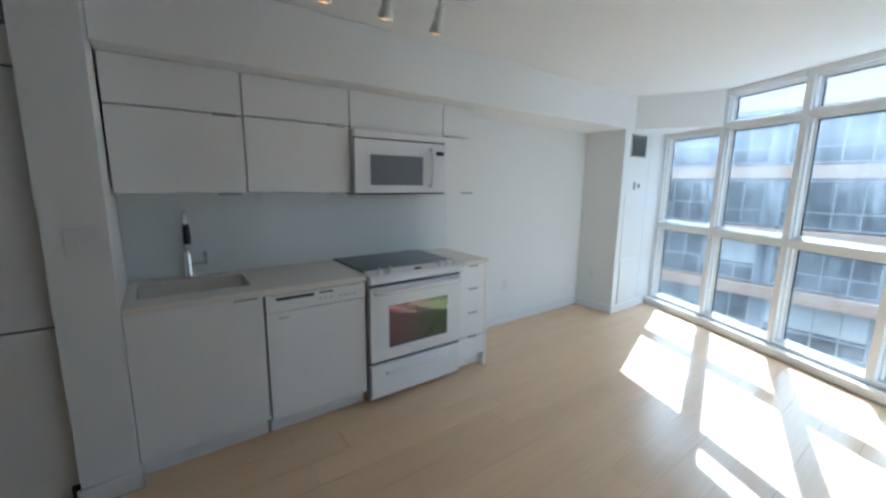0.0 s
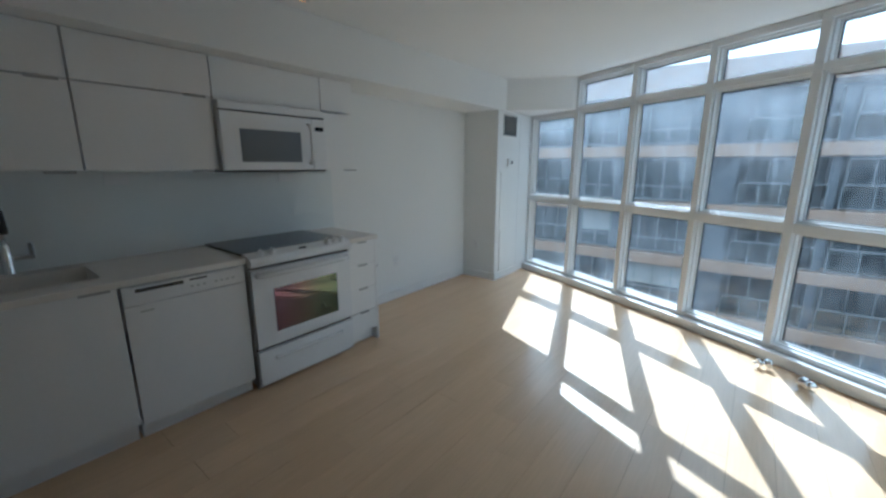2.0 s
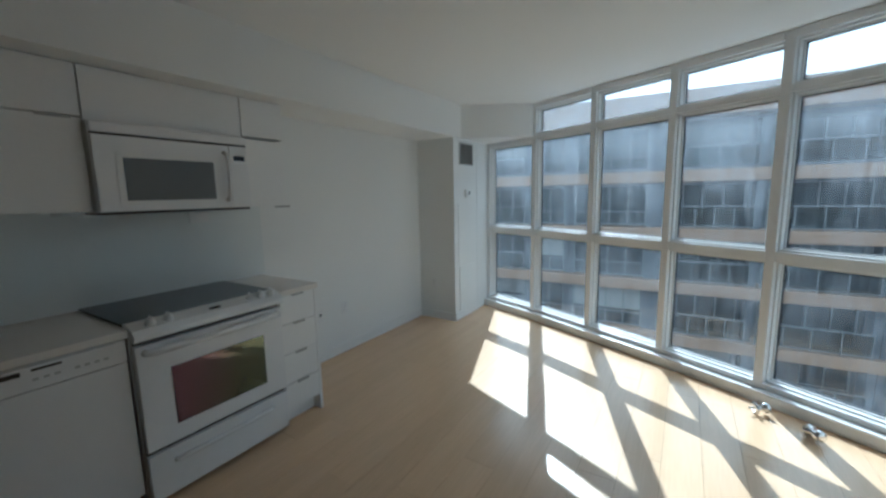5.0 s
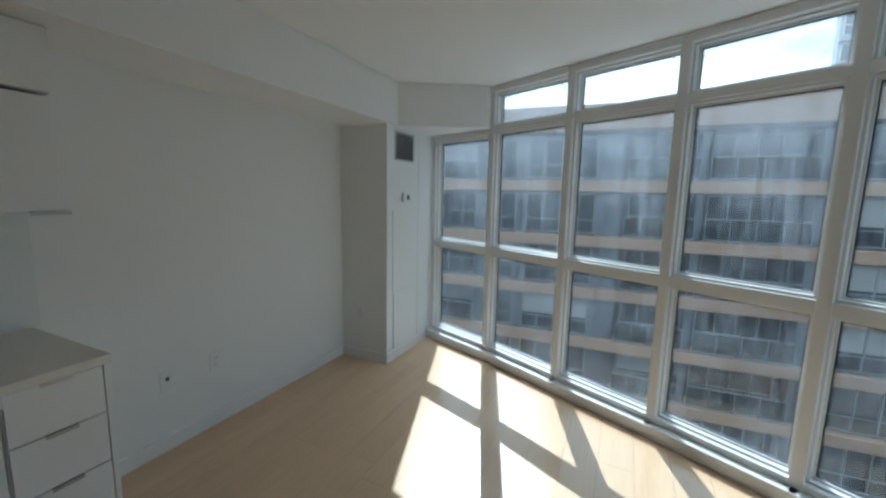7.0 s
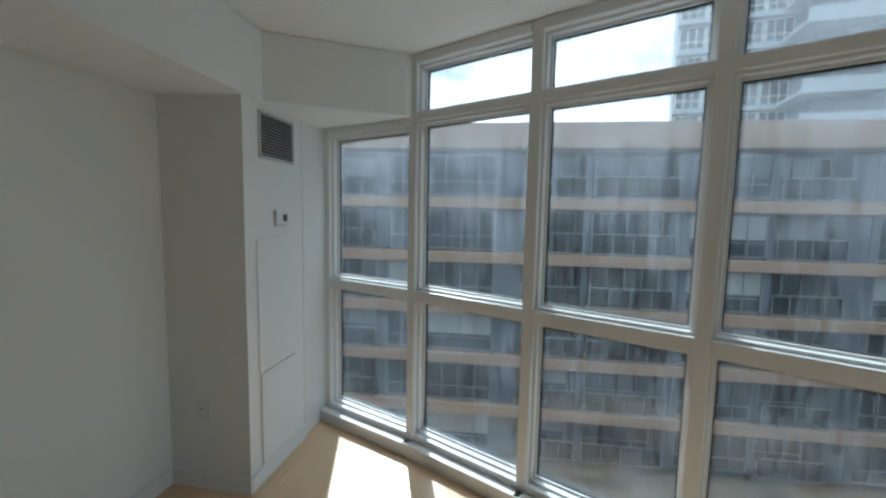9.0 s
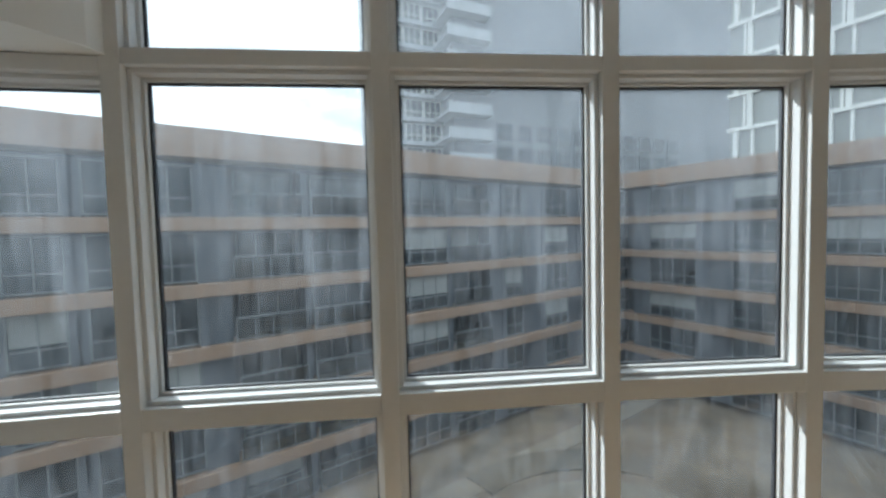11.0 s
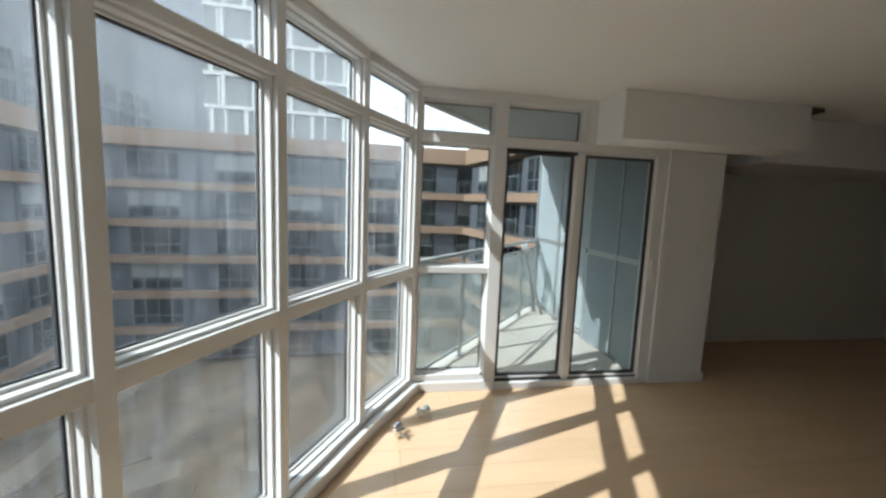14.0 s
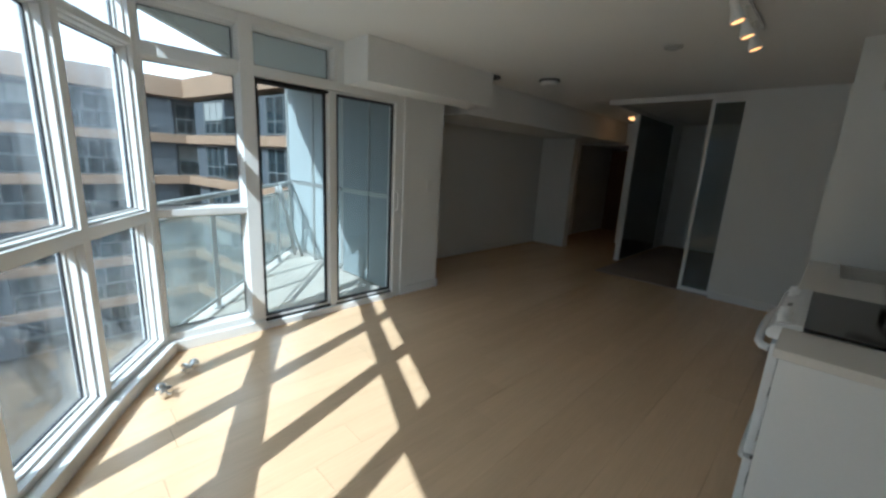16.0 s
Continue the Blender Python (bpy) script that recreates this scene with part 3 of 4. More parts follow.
SOCKET = (("socket", -0.017, 0.017, 0.008, 0.036, 0.002, M_PLASTIC), ("socket", -0.017, 0.017, -0.036, -0.008, 0.002, M_PLASTIC), ("slot", -0.008, -0.005, 0.016, 0.028, 0.0025, M_DARK), ("slot", 0.005, 0.008, 0.016, 0.028, 0.0025, M_DARK), ("slot", -0.008, -0.005, -0.028, -0.016, 0.0025, M_DARK), ("slot", 0.005, 0.008, -0.028, -0.016, 0.0025, M_DARK))
plate("outlet", on_x(0.0105, 0.40, 1.40), "white double socket under the upper cabinets", "outlet", 0.12, 0.07)
plate("outlet", on_x(0.0105, 1.50, 1.385), "white socket under the microwave", "outlet", 0.12, 0.07)
plate("outlet", on_x(0.0005, 2.755, 0.435), "white wall socket above the baseboard", "outlet", extra=SOCKET)
plate("outlet", pose(0.21, 4.0495, 0.44, 0, 0, 180), "white wall socket on the column", "outlet", extra=SOCKET)
plate("cable_outlet", on_x(0.0005, 2.452, 0.43), "white cable outlet with a black socket", "outlet", 0.07, 0.115, (("socket", -0.008, 0.008, 0.0, 0.022, 0.010, M_DARK),))
plate("light_switch", on_x(0.6505, -0.515, 1.255), "white rocker light switch on the pier", "switch", 0.12, 0.12, (("rocker", -0.045, -0.012, -0.034, 0.034, 0.003, M_PLASTIC), ("rocker", 0.012, 0.045, -0.034, 0.034, 0.003, M_PLASTIC)))
plate("light_switch", pose(DOOR_X - 0.0005, 0.60, 1.23, 0, 0, 90), "white rocker switch beside the balcony door", "switch", 0.075, 0.118, (("rocker", -0.017, 0.017, -0.034, 0.034, 0.003, M_PLASTIC),))

# dishwasher
dw = thing("dishwasher", Matrix.Translation((0, 0.515, 0)), "white built-in dishwasher with a pocket handle", "dishwasher")
part("body", boxes((0.03, 0.598, -0.297, 0.297, 0.108, 0.876)), M_CAB, dw)
part("toe_kick", boxes((0.03, 0.56, -0.305, 0.305, 0.0, 0.105)), M_CAB, dw)
part("door", boxes((0.60, 0.622, -0.307, 0.307, 0.100, 0.771), bevel=0.004), M_ENAMEL, dw)
pn = part("control_panel", boxes((0.60, 0.628, -0.307, 0.307, 0.775, 0.880), bevel=0.006), M_ENAMEL, dw)
# flat black strips on the panel paint the shaded hollow of the handle
part("handle_pocket", boxes((0.6285, 0.6295, -0.25, -0.03, 0.842, 0.862), (0.6285, 0.6295, 0.0, 0.09, 0.851, 0.862)), M_DARK, pn, "flat dark strips painting the shade of the pocket handle")
part("handle", boxes((0.627, 0.640, -0.27, 0.27, 0.863, 0.876), bevel=0.004), M_ENAMEL, pn)
for k in range(7):
    y = 0.0 + k * 0.032 + (0.03 if k > 2 else 0)
    part("button", boxes((0.6282, 0.630, y, y + 0.018, 0.812, 0.822), bevel=0.0006), M_GRILLE, pn)
part("badge", boxes((0.6222, 0.6232, -0.24, -0.18, 0.730, 0.740)), M_GRILLE, dw)

# stove: slide-in range with a slanted front panel
st = thing("stove", Matrix.Translation((0, 1.222, 0)), "white slide-in electric range with black glass cooktop", "stove")
HW = 0.382
part("body", boxes((0.03, 0.625, -HW + 0.004, HW - 0.004, 0.02, 0.905)), M_ENAMEL, st)
part("cooktop", boxes((0.02, 0.575, -HW - 0.008, HW + 0.008, 0.922, 0.934), bevel=0.004), M_BLACK, st, "black ceramic glass cooktop")
cp = bmesh.new()
prof = [(0.575, 0.905), (0.575, 0.938), (0.600, 0.940), (0.668, 0.915), (0.686, 0.890), (0.686, 0.868), (0.672, 0.858), (0.626, 0.858)]
l0 = [cp.verts.new((x, -HW - 0.004, z)) for x, z in prof]
l1 = [cp.verts.new((x, HW + 0.004, z)) for x, z in prof]
cp.faces.new(l0)
cp.faces.new(l1[::-1])
for i in range(len(prof)):
    cp.faces.new((l0[i], l1[i], l1[(i + 1) % len(prof)], l0[(i + 1) % len(prof)]))
cpan = part("control_panel", cp, M_ENAMEL, st)
for y in (-0.30, -0.225, 0.20, 0.265, 0.33):
    km = Matrix.Translation((0.640, y, 0.9265)) @ Matrix.Rotation(radians(20), 4, "Y")
    kn = part("knob", lathe([(0, 0), (0.024, 0), (0.024, 0.008), (0.018, 0.012), (0.016, 0.028), (0.013, 0.031), (0, 0.031)], 18, km), M_PLASTIC, cpan)
    part("grip", (lambda b: (b.transform(km), b)[1])(boxes((-0.018, 0.018, -0.004, 0.004, 0.012, 0.035), bevel=0.002)), M_PLASTIC, kn)
part("display", (lambda b: (b.transform(Matrix.Translation((0.640, 0.0, 0.9262)) @ Matrix.Rotation(radians(20), 4, "Y")), b)[1])(boxes((-0.008, 0.010, -0.028, 0.028, 0.0005, 0.002))), M_DISPLAY, cpan, "small black clock display")
# black strips fill the gaps round the oven door, painting in their shade
part("gap", boxes((0.626, 0.634, -HW + 0.004, HW - 0.004, 0.838, 0.8575)), M_DARK, st)
od = part("oven_door", boxes((0.626, 0.662, -HW, HW, 0.306, 0.836), bevel=0.006), M_ENAMEL, st)
part("window", boxes((0.6622, 0.6652, -0.245, 0.25, 0.395, 0.695), bevel=0.001), M_OVEN, od, "dark iridescent oven window")
part("handle", tube([(0.664, -0.345, 0.80), (0.69, -0.34, 0.803), (0.705, -0.30, 0.805), (0.712, -0.15, 0.806), (0.714, 0, 0.806), (0.712, 0.15, 0.806), (0.705, 0.30, 0.805), (0.69, 0.34, 0.803), (0.664, 0.345, 0.80)], 0.017, 12), M_ENAMEL, od)
part("gap", boxes((0.626, 0.634, -HW + 0.004, HW - 0.004, 0.284, 0.3055)), M_DARK, st)
wd = part("warming_drawer", boxes((0.626, 0.660, -HW, HW, 0.045, 0.282), bevel=0.006), M_ENAMEL, st)
part("handle", tube([(0.660, -0.27, 0.215), (0.672, -0.262, 0.216), (0.676, -0.2, 0.217), (0.676, 0.2, 0.217), (0.672, 0.262, 0.216), (0.660, 0.27, 0.215)], 0.013, 10), M_ENAMEL, wd)
part("side_trim", boxes((0.60, 0.628, -HW - 0.010, -HW - 0.003, 0.02, 0.905)), M_PULL, st)

# microwave above the stove
mw = thing("microwave", Matrix.Translation((0, 1.252, 1.437)), "white over-the-range microwave with a window", "microwave")
part("body", boxes((0.013, 0.372, -0.384, 0.384, 0.012, 0.444)), M_ENAMEL, mw)
part("base", boxes((0.02, 0.385, -0.380, 0.380, 0.0, 0.0115)), M_DARK, mw, "black underside with lamps and filters")
part("vent_strip", boxes((0.373, 0.398, -0.384, 0.384, 0.393, 0.444), bevel=0.010), M_ENAMEL, mw)
# black strip paints the shade between vent strip and door
part("gap", boxes((0.3735, 0.39, -0.380, 0.380, 0.384, 0.392)), M_DARK, mw)
md = part("door", boxes((0.374, 0.402, -0.384, 0.262, 0.014, 0.383), bevel=0.008), M_ENAMEL, mw)
part("window_surround", boxes((0.4022, 0.4045, -0.300, 0.195, 0.040, 0.305), bevel=0.001), M_PLASTIC, md)
part("window", boxes((0.4047, 0.4062, -0.270, 0.165, 0.068, 0.278)), M_MWGLASS, md, "grey mesh-backed microwave window")
part("handle", tube([(0.402, 0.232, 0.06), (0.43, 0.232, 0.075), (0.442, 0.232, 0.12), (0.445, 0.232, 0.2), (0.442, 0.232, 0.28), (0.43, 0.232, 0.325), (0.402, 0.232, 0.34)], 0.011, 10), M_ENAMEL, md)
mp_ = part("control_panel", boxes((0.374, 0.402, 0.264, 0.384, 0.014, 0.383), bevel=0.008), M_ENAMEL, mw)
part("display", boxes((0.4022, 0.4032, 0.29, 0.36, 0.295, 0.325)), M_DISPLAY, mp_, "small black display")
kp = part("keypad", boxes((0.4022, 0.403, 0.29, 0.36, 0.06, 0.27)), M_PLASTIC, mp_)
for k in range(15):
    ky, kz = 0.296 + (k % 3) * 0.021, 0.07 + (k // 3) * 0.038
    part("key", boxes((0.4031, 0.4038, ky, ky + 0.016, kz, kz + 0.022)), M_ENAMEL, kp)

# tall unit past the pier
c = thing("tall_cabinet", Matrix.Translation((0, -1.38, 0)), "tall white panelled cabinet beyond the pier", "cabinet")
# dark body paints shadow lines into the gaps between the doors
part("body", boxes((0.003, 0.575, -0.715, 0.72, 0.0, 2.12)), M_GAP, c)
for z0, z1 in ((0.09, 0.87), (0.88, 1.96), (1.97, 2.118)):
    part("door", boxes((0.578, 0.598, -0.712, -0.008, z0, z1), bevel=0.0015), M_CAB, c)
    part("door", boxes((0.578, 0.598, -0.004, 0.726, z0, z1), bevel=0.0015), M_CAB, c)
part("toe_kick", boxes((0.5755, 0.58, -0.712, 0.69, 0.0, 0.085)), M_CAB, c)
solid("ceiling_tall_soffit", boxes((0.0, 0.60, -2.11, -0.662, DROP, CEIL - 0.003)), M_CEIL, "white soffit above the tall cabinet", "ceiling")

# ---- on the column ----
v = thing("vent_grille", Matrix.Translation((0.4965, 4.345, 1.97)), "grey louvred air grille high on the column", "vent")
part("backing", boxes((0.0, 0.003, -0.155, 0.155, -0.115, 0.115)), M_GRILLE_BACK, v)
part("frame", boxes((0.0, 0.010, -0.17, 0.17, 0.112, 0.128), (0.0, 0.010, -0.17, 0.17, -0.128, -0.112), (0.0, 0.010, -0.17, -0.154, -0.112, 0.112), (0.0, 0.010, 0.154, 0.17, -0.112, 0.112), bevel=0.002), M_GRILLE, v)
sl = mesh_of("slat", (lambda b: (b.transform(Matrix.Rotation(radians(35), 4, "Y")), b)[1])(boxes((-0.008, 0.008, -0.153, 0.153, -0.001, 0.001))), M_GRILLE)
for k in range(13):
    o = new("slat", sl)
    o.parent, o.location = v, (0.008, 0, -0.10 + k * 0.0167)
a = thing("access_panel", Matrix.Translation((0.4965, 4.33, 0.70)), "tall white flush access panel on the column", "access panel")
part("panel", boxes((0.0, 0.006, -0.19, 0.19, -0.05, 0.70), bevel=0.001), M_WALL, a)
part("lower_panel", boxes((0.0, 0.012, -0.18, 0.18, -0.60, -0.06), bevel=0.002), M_WALL, a)
lv = mesh_of("louvre", boxes((0.012, 0.015, -0.16, 0.16, -0.004, 0.004)), M_WALL)
for k in range(22):
    o = new("louvre", lv)
    o.parent, o.location = a, (0, 0, -0.57 + k * 0.0225)
th = thing("thermostat", Matrix.Translation((0.4965, 4.36, 1.515)), "white thermostat with a small dark display", "thermostat")
part("body", boxes((0.0, 0.022, -0.06, 0.06, -0.045, 0.045), bevel=0.006), M_PLASTIC, th)
part("display", boxes((0.0222, 0.0232, 0.005, 0.045, -0.02, 0.02)), M_DARK, th)

# ---- ceiling things ----
tl = thing("track_light", Matrix.Translation((1.15, 0.73, CEIL)), "white ceiling track light with three warm spots", "track light")
part("rail", boxes((-0.017, 0.017, -0.52, 0.52, -0.03, -0.002), bevel=0.003), M_PLASTIC, tl)
for y in (-0.30, 0.0, 0.30):
    tilt = Matrix.Translation((0, y, -0.10)) @ Matrix.Rotation(radians(18), 4, "Y")
    part("stem", tube([(0, y, -0.03), (0, y, -0.10)], 0.008), M_PLASTIC, tl)
    hd = part("spot_head", lathe([(0, 0.02), (0.024, 0.02), (0.026, 0.0), (0.026, -0.04), (0.042, -0.085), (0.044, -0.105), (0.040, -0.105), (0.038, -0.088), (0, -0.080)], 20, tilt @ Matrix.Diagonal((0.85, 0.85, 1, 1))), M_PLASTIC, tl)
    part("bulb", lathe([(0, -0.0815), (0.034, -0.090), (0.036, -0.100), (0.020, -0.104), (0, -0.105)], 18, tilt @ Matrix.Diagonal((0.85, 0.85, 1, 1))), M_BULB, hd, "glowing warm reflector bulb")
sd = thing("smoke_detector", Matrix.Translation((3.17, -0.55, CEIL)), "round white smoke detector on the ceiling", "smoke detector")
part("base", lathe([(0, -0.001), (0.118, -0.001), (0.118, -0.022), (0.105, -0.026), (0, -0.026)]), M_RING, sd, "dark grey ring above the cover")
part("cover", lathe([(0, -0.0265), (0.098, -0.0265), (0.098, -0.050), (0.080, -0.066), (0.03, -0.072), (0, -0.072)]), M_PLASTIC, sd)
cv = thing("ceiling_vent", Matrix.Translation((1.72, 0.04, CEIL)), "round grey exhaust vent on the ceiling", "vent")
part("rim", lathe([(0, -0.001), (0.070, -0.001), (0.068, -0.012), (0.052, -0.016), (0.048, -0.012), (0, -0.012)]), M_GRILLE, cv)
part("disc", lathe([(0, -0.013), (0.045, -0.018), (0.04, -0.024), (0, -0.026)]), M_GRILLE, cv)
bv = thing("bulkhead_vent", Matrix.Translation((3.60, -0.05, CEIL)), "small dark square vent beside the bulkhead", "vent")
part("frame", boxes((-0.06, 0.06, -0.06, -0.045, -0.035, -0.001), (-0.06, 0.06, 0.045, 0.06, -0.035, -0.001), (-0.06, -0.045, -0.045, 0.045, -0.035, -0.001), (0.045, 0.06, -0.045, 0.045, -0.035, -0.001)), M_RING, bv)
for k in range(4):
    part("slat", boxes((-0.044, 0.044, -0.04 + k * 0.022, -0.03 + k * 0.022, -0.028, -0.006)), M_GRILLE_BACK, bv)
sk = thing("sprinkler", Matrix.Translation((3.3, -2.3, CEIL)), "small white ceiling sprinkler plate", "sprinkler")
part("plate", lathe([(0, -0.001), (0.04, -0.001), (0.036, -0.008), (0, -0.010)]), M_PLASTIC, sk)
hl = thing("ceiling_lamp", Matrix.Translation((3.42, -3.95, CEIL)), "small round warm ceiling lamp in the hall", "ceiling lamp")
part("base", lathe([(0, -0.001), (0.11, -0.001), (0.11, -0.02), (0, -0.02)]), M_GRILLE, hl)
part("shade", lathe([(0, -0.021), (0.10, -0.021), (0.09, -0.05), (0.05, -0.07), (0, -0.075)]), M_BULB, hl, "glowing warm glass bowl")

# ---- bedroom glass ----
gp = thing("glass_partition", None, "grey glass sliding partition in a white frame, half open", "partition")
part("top_track", boxes((1.51, 3.06, -2.23, -2.15, CEIL - 0.07, CEIL - 0.004)), M_TRIM, gp)
part("side_track", boxes((3.06, 3.13, -3.198, -2.15, CEIL - 0.07, CEIL - 0.004)), M_TRIM, gp)
lf = part("fixed_leaf", boxes((1.512, 1.535, -2.21, -2.17, 0.013, 2.428), (1.83, 1.87, -2.21, -2.17, 0.013, 2.428), (1.535, 1.83, -2.21, -2.17, 0.013, 0.06), (1.535, 1.83, -2.21, -2.17, 2.385, 2.428)), M_TRIM, gp)
part("pane", boxes((1.535, 1.83, -2.194, -2.186, 0.06, 2.385)), M_BEDGLASS, lf, "grey tinted glass")
lf = part("folded_leaf", boxes((3.04, 3.07, -3.19, -3.15, 0.013, 2.428), (3.04, 3.058, -5.0, -4.96, 0.013, 2.428)), M_TRIM, gp)
part("pane", boxes((3.046, 3.052, -4.96, -3.19, 0.02, 2.42)), M_BEDGLASS, lf, "grey tinted glass")

# ---- knobs left on the floor ----
kprof = [(0, 0), (0.033, 0), (0.034, 0.004), (0.030, 0.010), (0.013, 0.014), (0.011, 0.030), (0.018, 0.036), (0.027, 0.046), (0.029, 0.056), (0.026, 0.066), (0.016, 0.071), (0, 0.072)]
for x, y, rz, lab in ((3.235, 3.315, 20, "shiny chrome door knob lying on the floor"), (3.48, 3.165, -60, "shiny chrome door knob lying beside the window kerb")):
    k = thing("door_knob", pose(x, y, 0.041, 0, 0, rz) @ Matrix.Scale(1.25, 4), lab, "door knob", "loose door knobs")
    part("rose", lathe(kprof[:6], 24, Matrix.Rotation(radians(84), 4, "Y")), M_CHROME, k)
    part("grip", lathe(kprof[5:], 24, Matrix.Rotation(radians(84), 4, "Y")), M_CHROME, k)
    part("spindle", tube([(-0.03, 0, 0), (0, 0, 0)], 0.006), M_CHROME, k)

# ---- balcony ----
BP = Vector((6.15, 1.42))
BC = Vector((4.02, 3.22))
bal = [(4.0, 0.955), (6.80, 0.85), (6.6, 1.2), (BP.x + 0.06, BP.y + 0.06), (BC.x + 0.05, BC.y + 0.08), (4.0, 3.2)]
solid("balcony_floor", prism(bal, -0.28, -0.03), M_CONCRETE, "rough pale concrete balcony floor", "balcony", "structure")
solid("balcony_roof", prism([(3.985, 0.3)] + [(6.9, 0.3)] + bal[2:5] + [(3.985, 3.24)], CEIL + 0.002, CEIL + 0.28), M_SLABGREY, "grey concrete slab over the balcony", "balcony", "structure")
ea, eb = Vector(bal[3]), Vector(bal[4])
en = Vector((-(eb - ea).y, (eb - ea).x)).normalized() * -0.05
solid("balcony_edge_trim", prism([tuple(ea), tuple(ea + en), tuple(eb + en), tuple(eb)], CEIL - 0.03, CEIL + 0.05), M_FRAME, "white metal drip edge along the balcony slab", "trim")
RZ = 1.08
rl = thing("balcony_railing", None, "grey aluminium balcony railing with glass infill", "railing")
ends = [Vector((BC.x + 0.03, BC.y - 0.02)), BP, Vector((6.60, 1.03))]
for a, b in zip(ends, ends[1:]):
    part("top_rail", tube([(*a, RZ), (*b, RZ)], 0.024, 10), M_ALU, rl)
    part("mid_rail", tube([(*a, RZ - 0.12), (*b, RZ - 0.12)], 0.012, 8), M_ALU, rl)
    part("bottom_rail", tube([(*a, 0.06), (*b, 0.06)], 0.016, 8), M_ALU, rl)
    n = max(1, round((b - a).length / 0.95))
    t = (b - a) / n
    u = t.normalized()
    for k in range(n + 1):
        p = a + t * k
        if k == 0 and a != ends[0]:
            continue
        ps = part("post", boxes((p.x - 0.02, p.x + 0.02, p.y - 0.02, p.y + 0.02, -0.03, RZ - 0.015), bevel=0.004), M_ALU, rl)
        part("foot_plate", boxes((p.x - 0.05, p.x + 0.05, p.y - 0.05, p.y + 0.05, -0.03, -0.018)), M_ALU, ps)
    for k in range(n):
        p, q = a + t * k + u * 0.04, a + t * (k + 1) - u * 0.04
        nn = Vector((-u.y, u.x)) * 0.004
        g = part("infill_pane", prism([(p.x - nn.x, p.y - nn.y), (q.x - nn.x, q.y - nn.y), (q.x + nn.x, q.y + nn.y), (p.x + nn.x, p.y + nn.y)], 0.08, RZ - 0.13), M_RAILGLASS, rl)
        g.visible_shadow = False
for (x0, y0), (x1, y1) in (((5.95, 1.50), (6.25, 1.02)), ((6.02, 1.42), (6.42, 1.06))):
    part("brace", tube([(x0, y0, RZ - 0.01), (x1, y1, -0.02)], 0.02, 10), M_ALU, rl)
dv = thing("balcony_divider", None, "pale frosted privacy screen in a grey frame", "screen")
DA, DB = Vector((5.20, 0.92)), Vector((6.70, 0.98))
for z0, z1 in ((0.07, 1.06), (1.12, 2.58)):
    for k in range(2):
        p, q = DA.lerp(DB, k / 2), DA.lerp(DB, (k + 1) / 2)
        part("panel", prism([(p.x + 0.03, p.y - 0.01), (q.x - 0.03, q.y - 0.01), (q.x - 0.03, q.y + 0.01), (p.x + 0.03, p.y + 0.01)], z0, z1), M_FROST, dv)
for k in range(3):
    p = DA.lerp(DB, k / 2)
    part("post", boxes((p.x - 0.03, p.x + 0.03, p.y - 0.025, p.y + 0.025, -0.03, 2.63)), M_ALU, dv)
for z in (0.02, 1.062, 2.58):
    part("rail", boxes((DA.x, DB.x, 0.935, 0.965, z, z + 0.05)), M_ALU, dv)
cl = thing("wall_cladding", None, "blue-grey wall panels facing the balcony, coloured dark for shade", "cladding", kind="structure")
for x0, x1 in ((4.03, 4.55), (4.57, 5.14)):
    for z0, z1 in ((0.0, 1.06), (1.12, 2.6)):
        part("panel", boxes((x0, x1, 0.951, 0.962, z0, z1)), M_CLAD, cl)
part("rail", boxes((4.02, 5.15, 0.951, 0.972, 1.062, 1.118)), M_ALU, cl)
part("post", boxes((4.552, 4.568, 0.951, 0.972, 0.0, 2.62)), M_ALU, cl)

# ---- the courtyard and the blocks round it ----
GZ = -11.2
solid("ground", boxes((-2000, 2000, -2000, 2000, GZ - 1, GZ)), M_GROUND, "brown winter courtyard ground with paths", "ground")
M_PATH = mat("pale_paving", (0.22, 0.185, 0.14), 0.9, 0, 2, 0.15, 0.0, 0.3)
M_GROUNDSHADE = mat("planting_bed_soil", (0.11, 0.095, 0.07), 0.95, 0, 3, 0.3, 0.0, 0.4)


def arc(cx, cy, r0, r1, a0, a1, n=20):
    """A flat bent strip between two radii, as an anticlockwise outline."""
    out = [(cx + r1 * math.cos(radians(a0 + (a1 - a0) * k / n)), cy + r1 * math.sin(radians(a0 + (a1 - a0) * k / n))) for k in range(n + 1)]
    return out + [(cx + r0 * math.cos(radians(a1 - (a1 - a0) * k / n)), cy + r0 * math.sin(radians(a1 - (a1 - a0) * k / n))) for k in range(n + 1)]


solid("path_ring", prism(arc(14, 10.5, 5.0, 6.4, 20, 350, 40), GZ - 0.05, GZ + 0.03), M_PATH, "pale paved ring path in the courtyard", "path")
solid("path_along", prism([(-20, 16.6), (29, 18.8), (29, 20.2), (-20, 18.0)], GZ - 0.05, GZ + 0.034), M_PATH, "pale paved path along the block", "path")
# dark flat patches are added to stand in for shadow strips on the ground
for k, (cx, cy, r0, r1, a0, a1) in enumerate(((14, 10.5, 7.2, 9.0, 30, 100), (14, 10.5, 7.2, 9.0, 130, 215), (14, 10.5, 1.2, 4.2, 10, 330), (3, 12, 0.8, 2.6, 0, 250))):
    solid("planting_bed_%d" % (k + 1), prism(arc(cx, cy, r0, r1, a0, a1), GZ - 0.05, GZ + 0.12), M_GROUNDSHADE, "dark patch standing in for shadow on the courtyard ground", "planting bed")
FLOORS = [-10.8, -8.15, -5.5, -2.9, -0.3, 2.4]
ROOF = 5.95
BAND, PARAPET = 0.55, 1.2


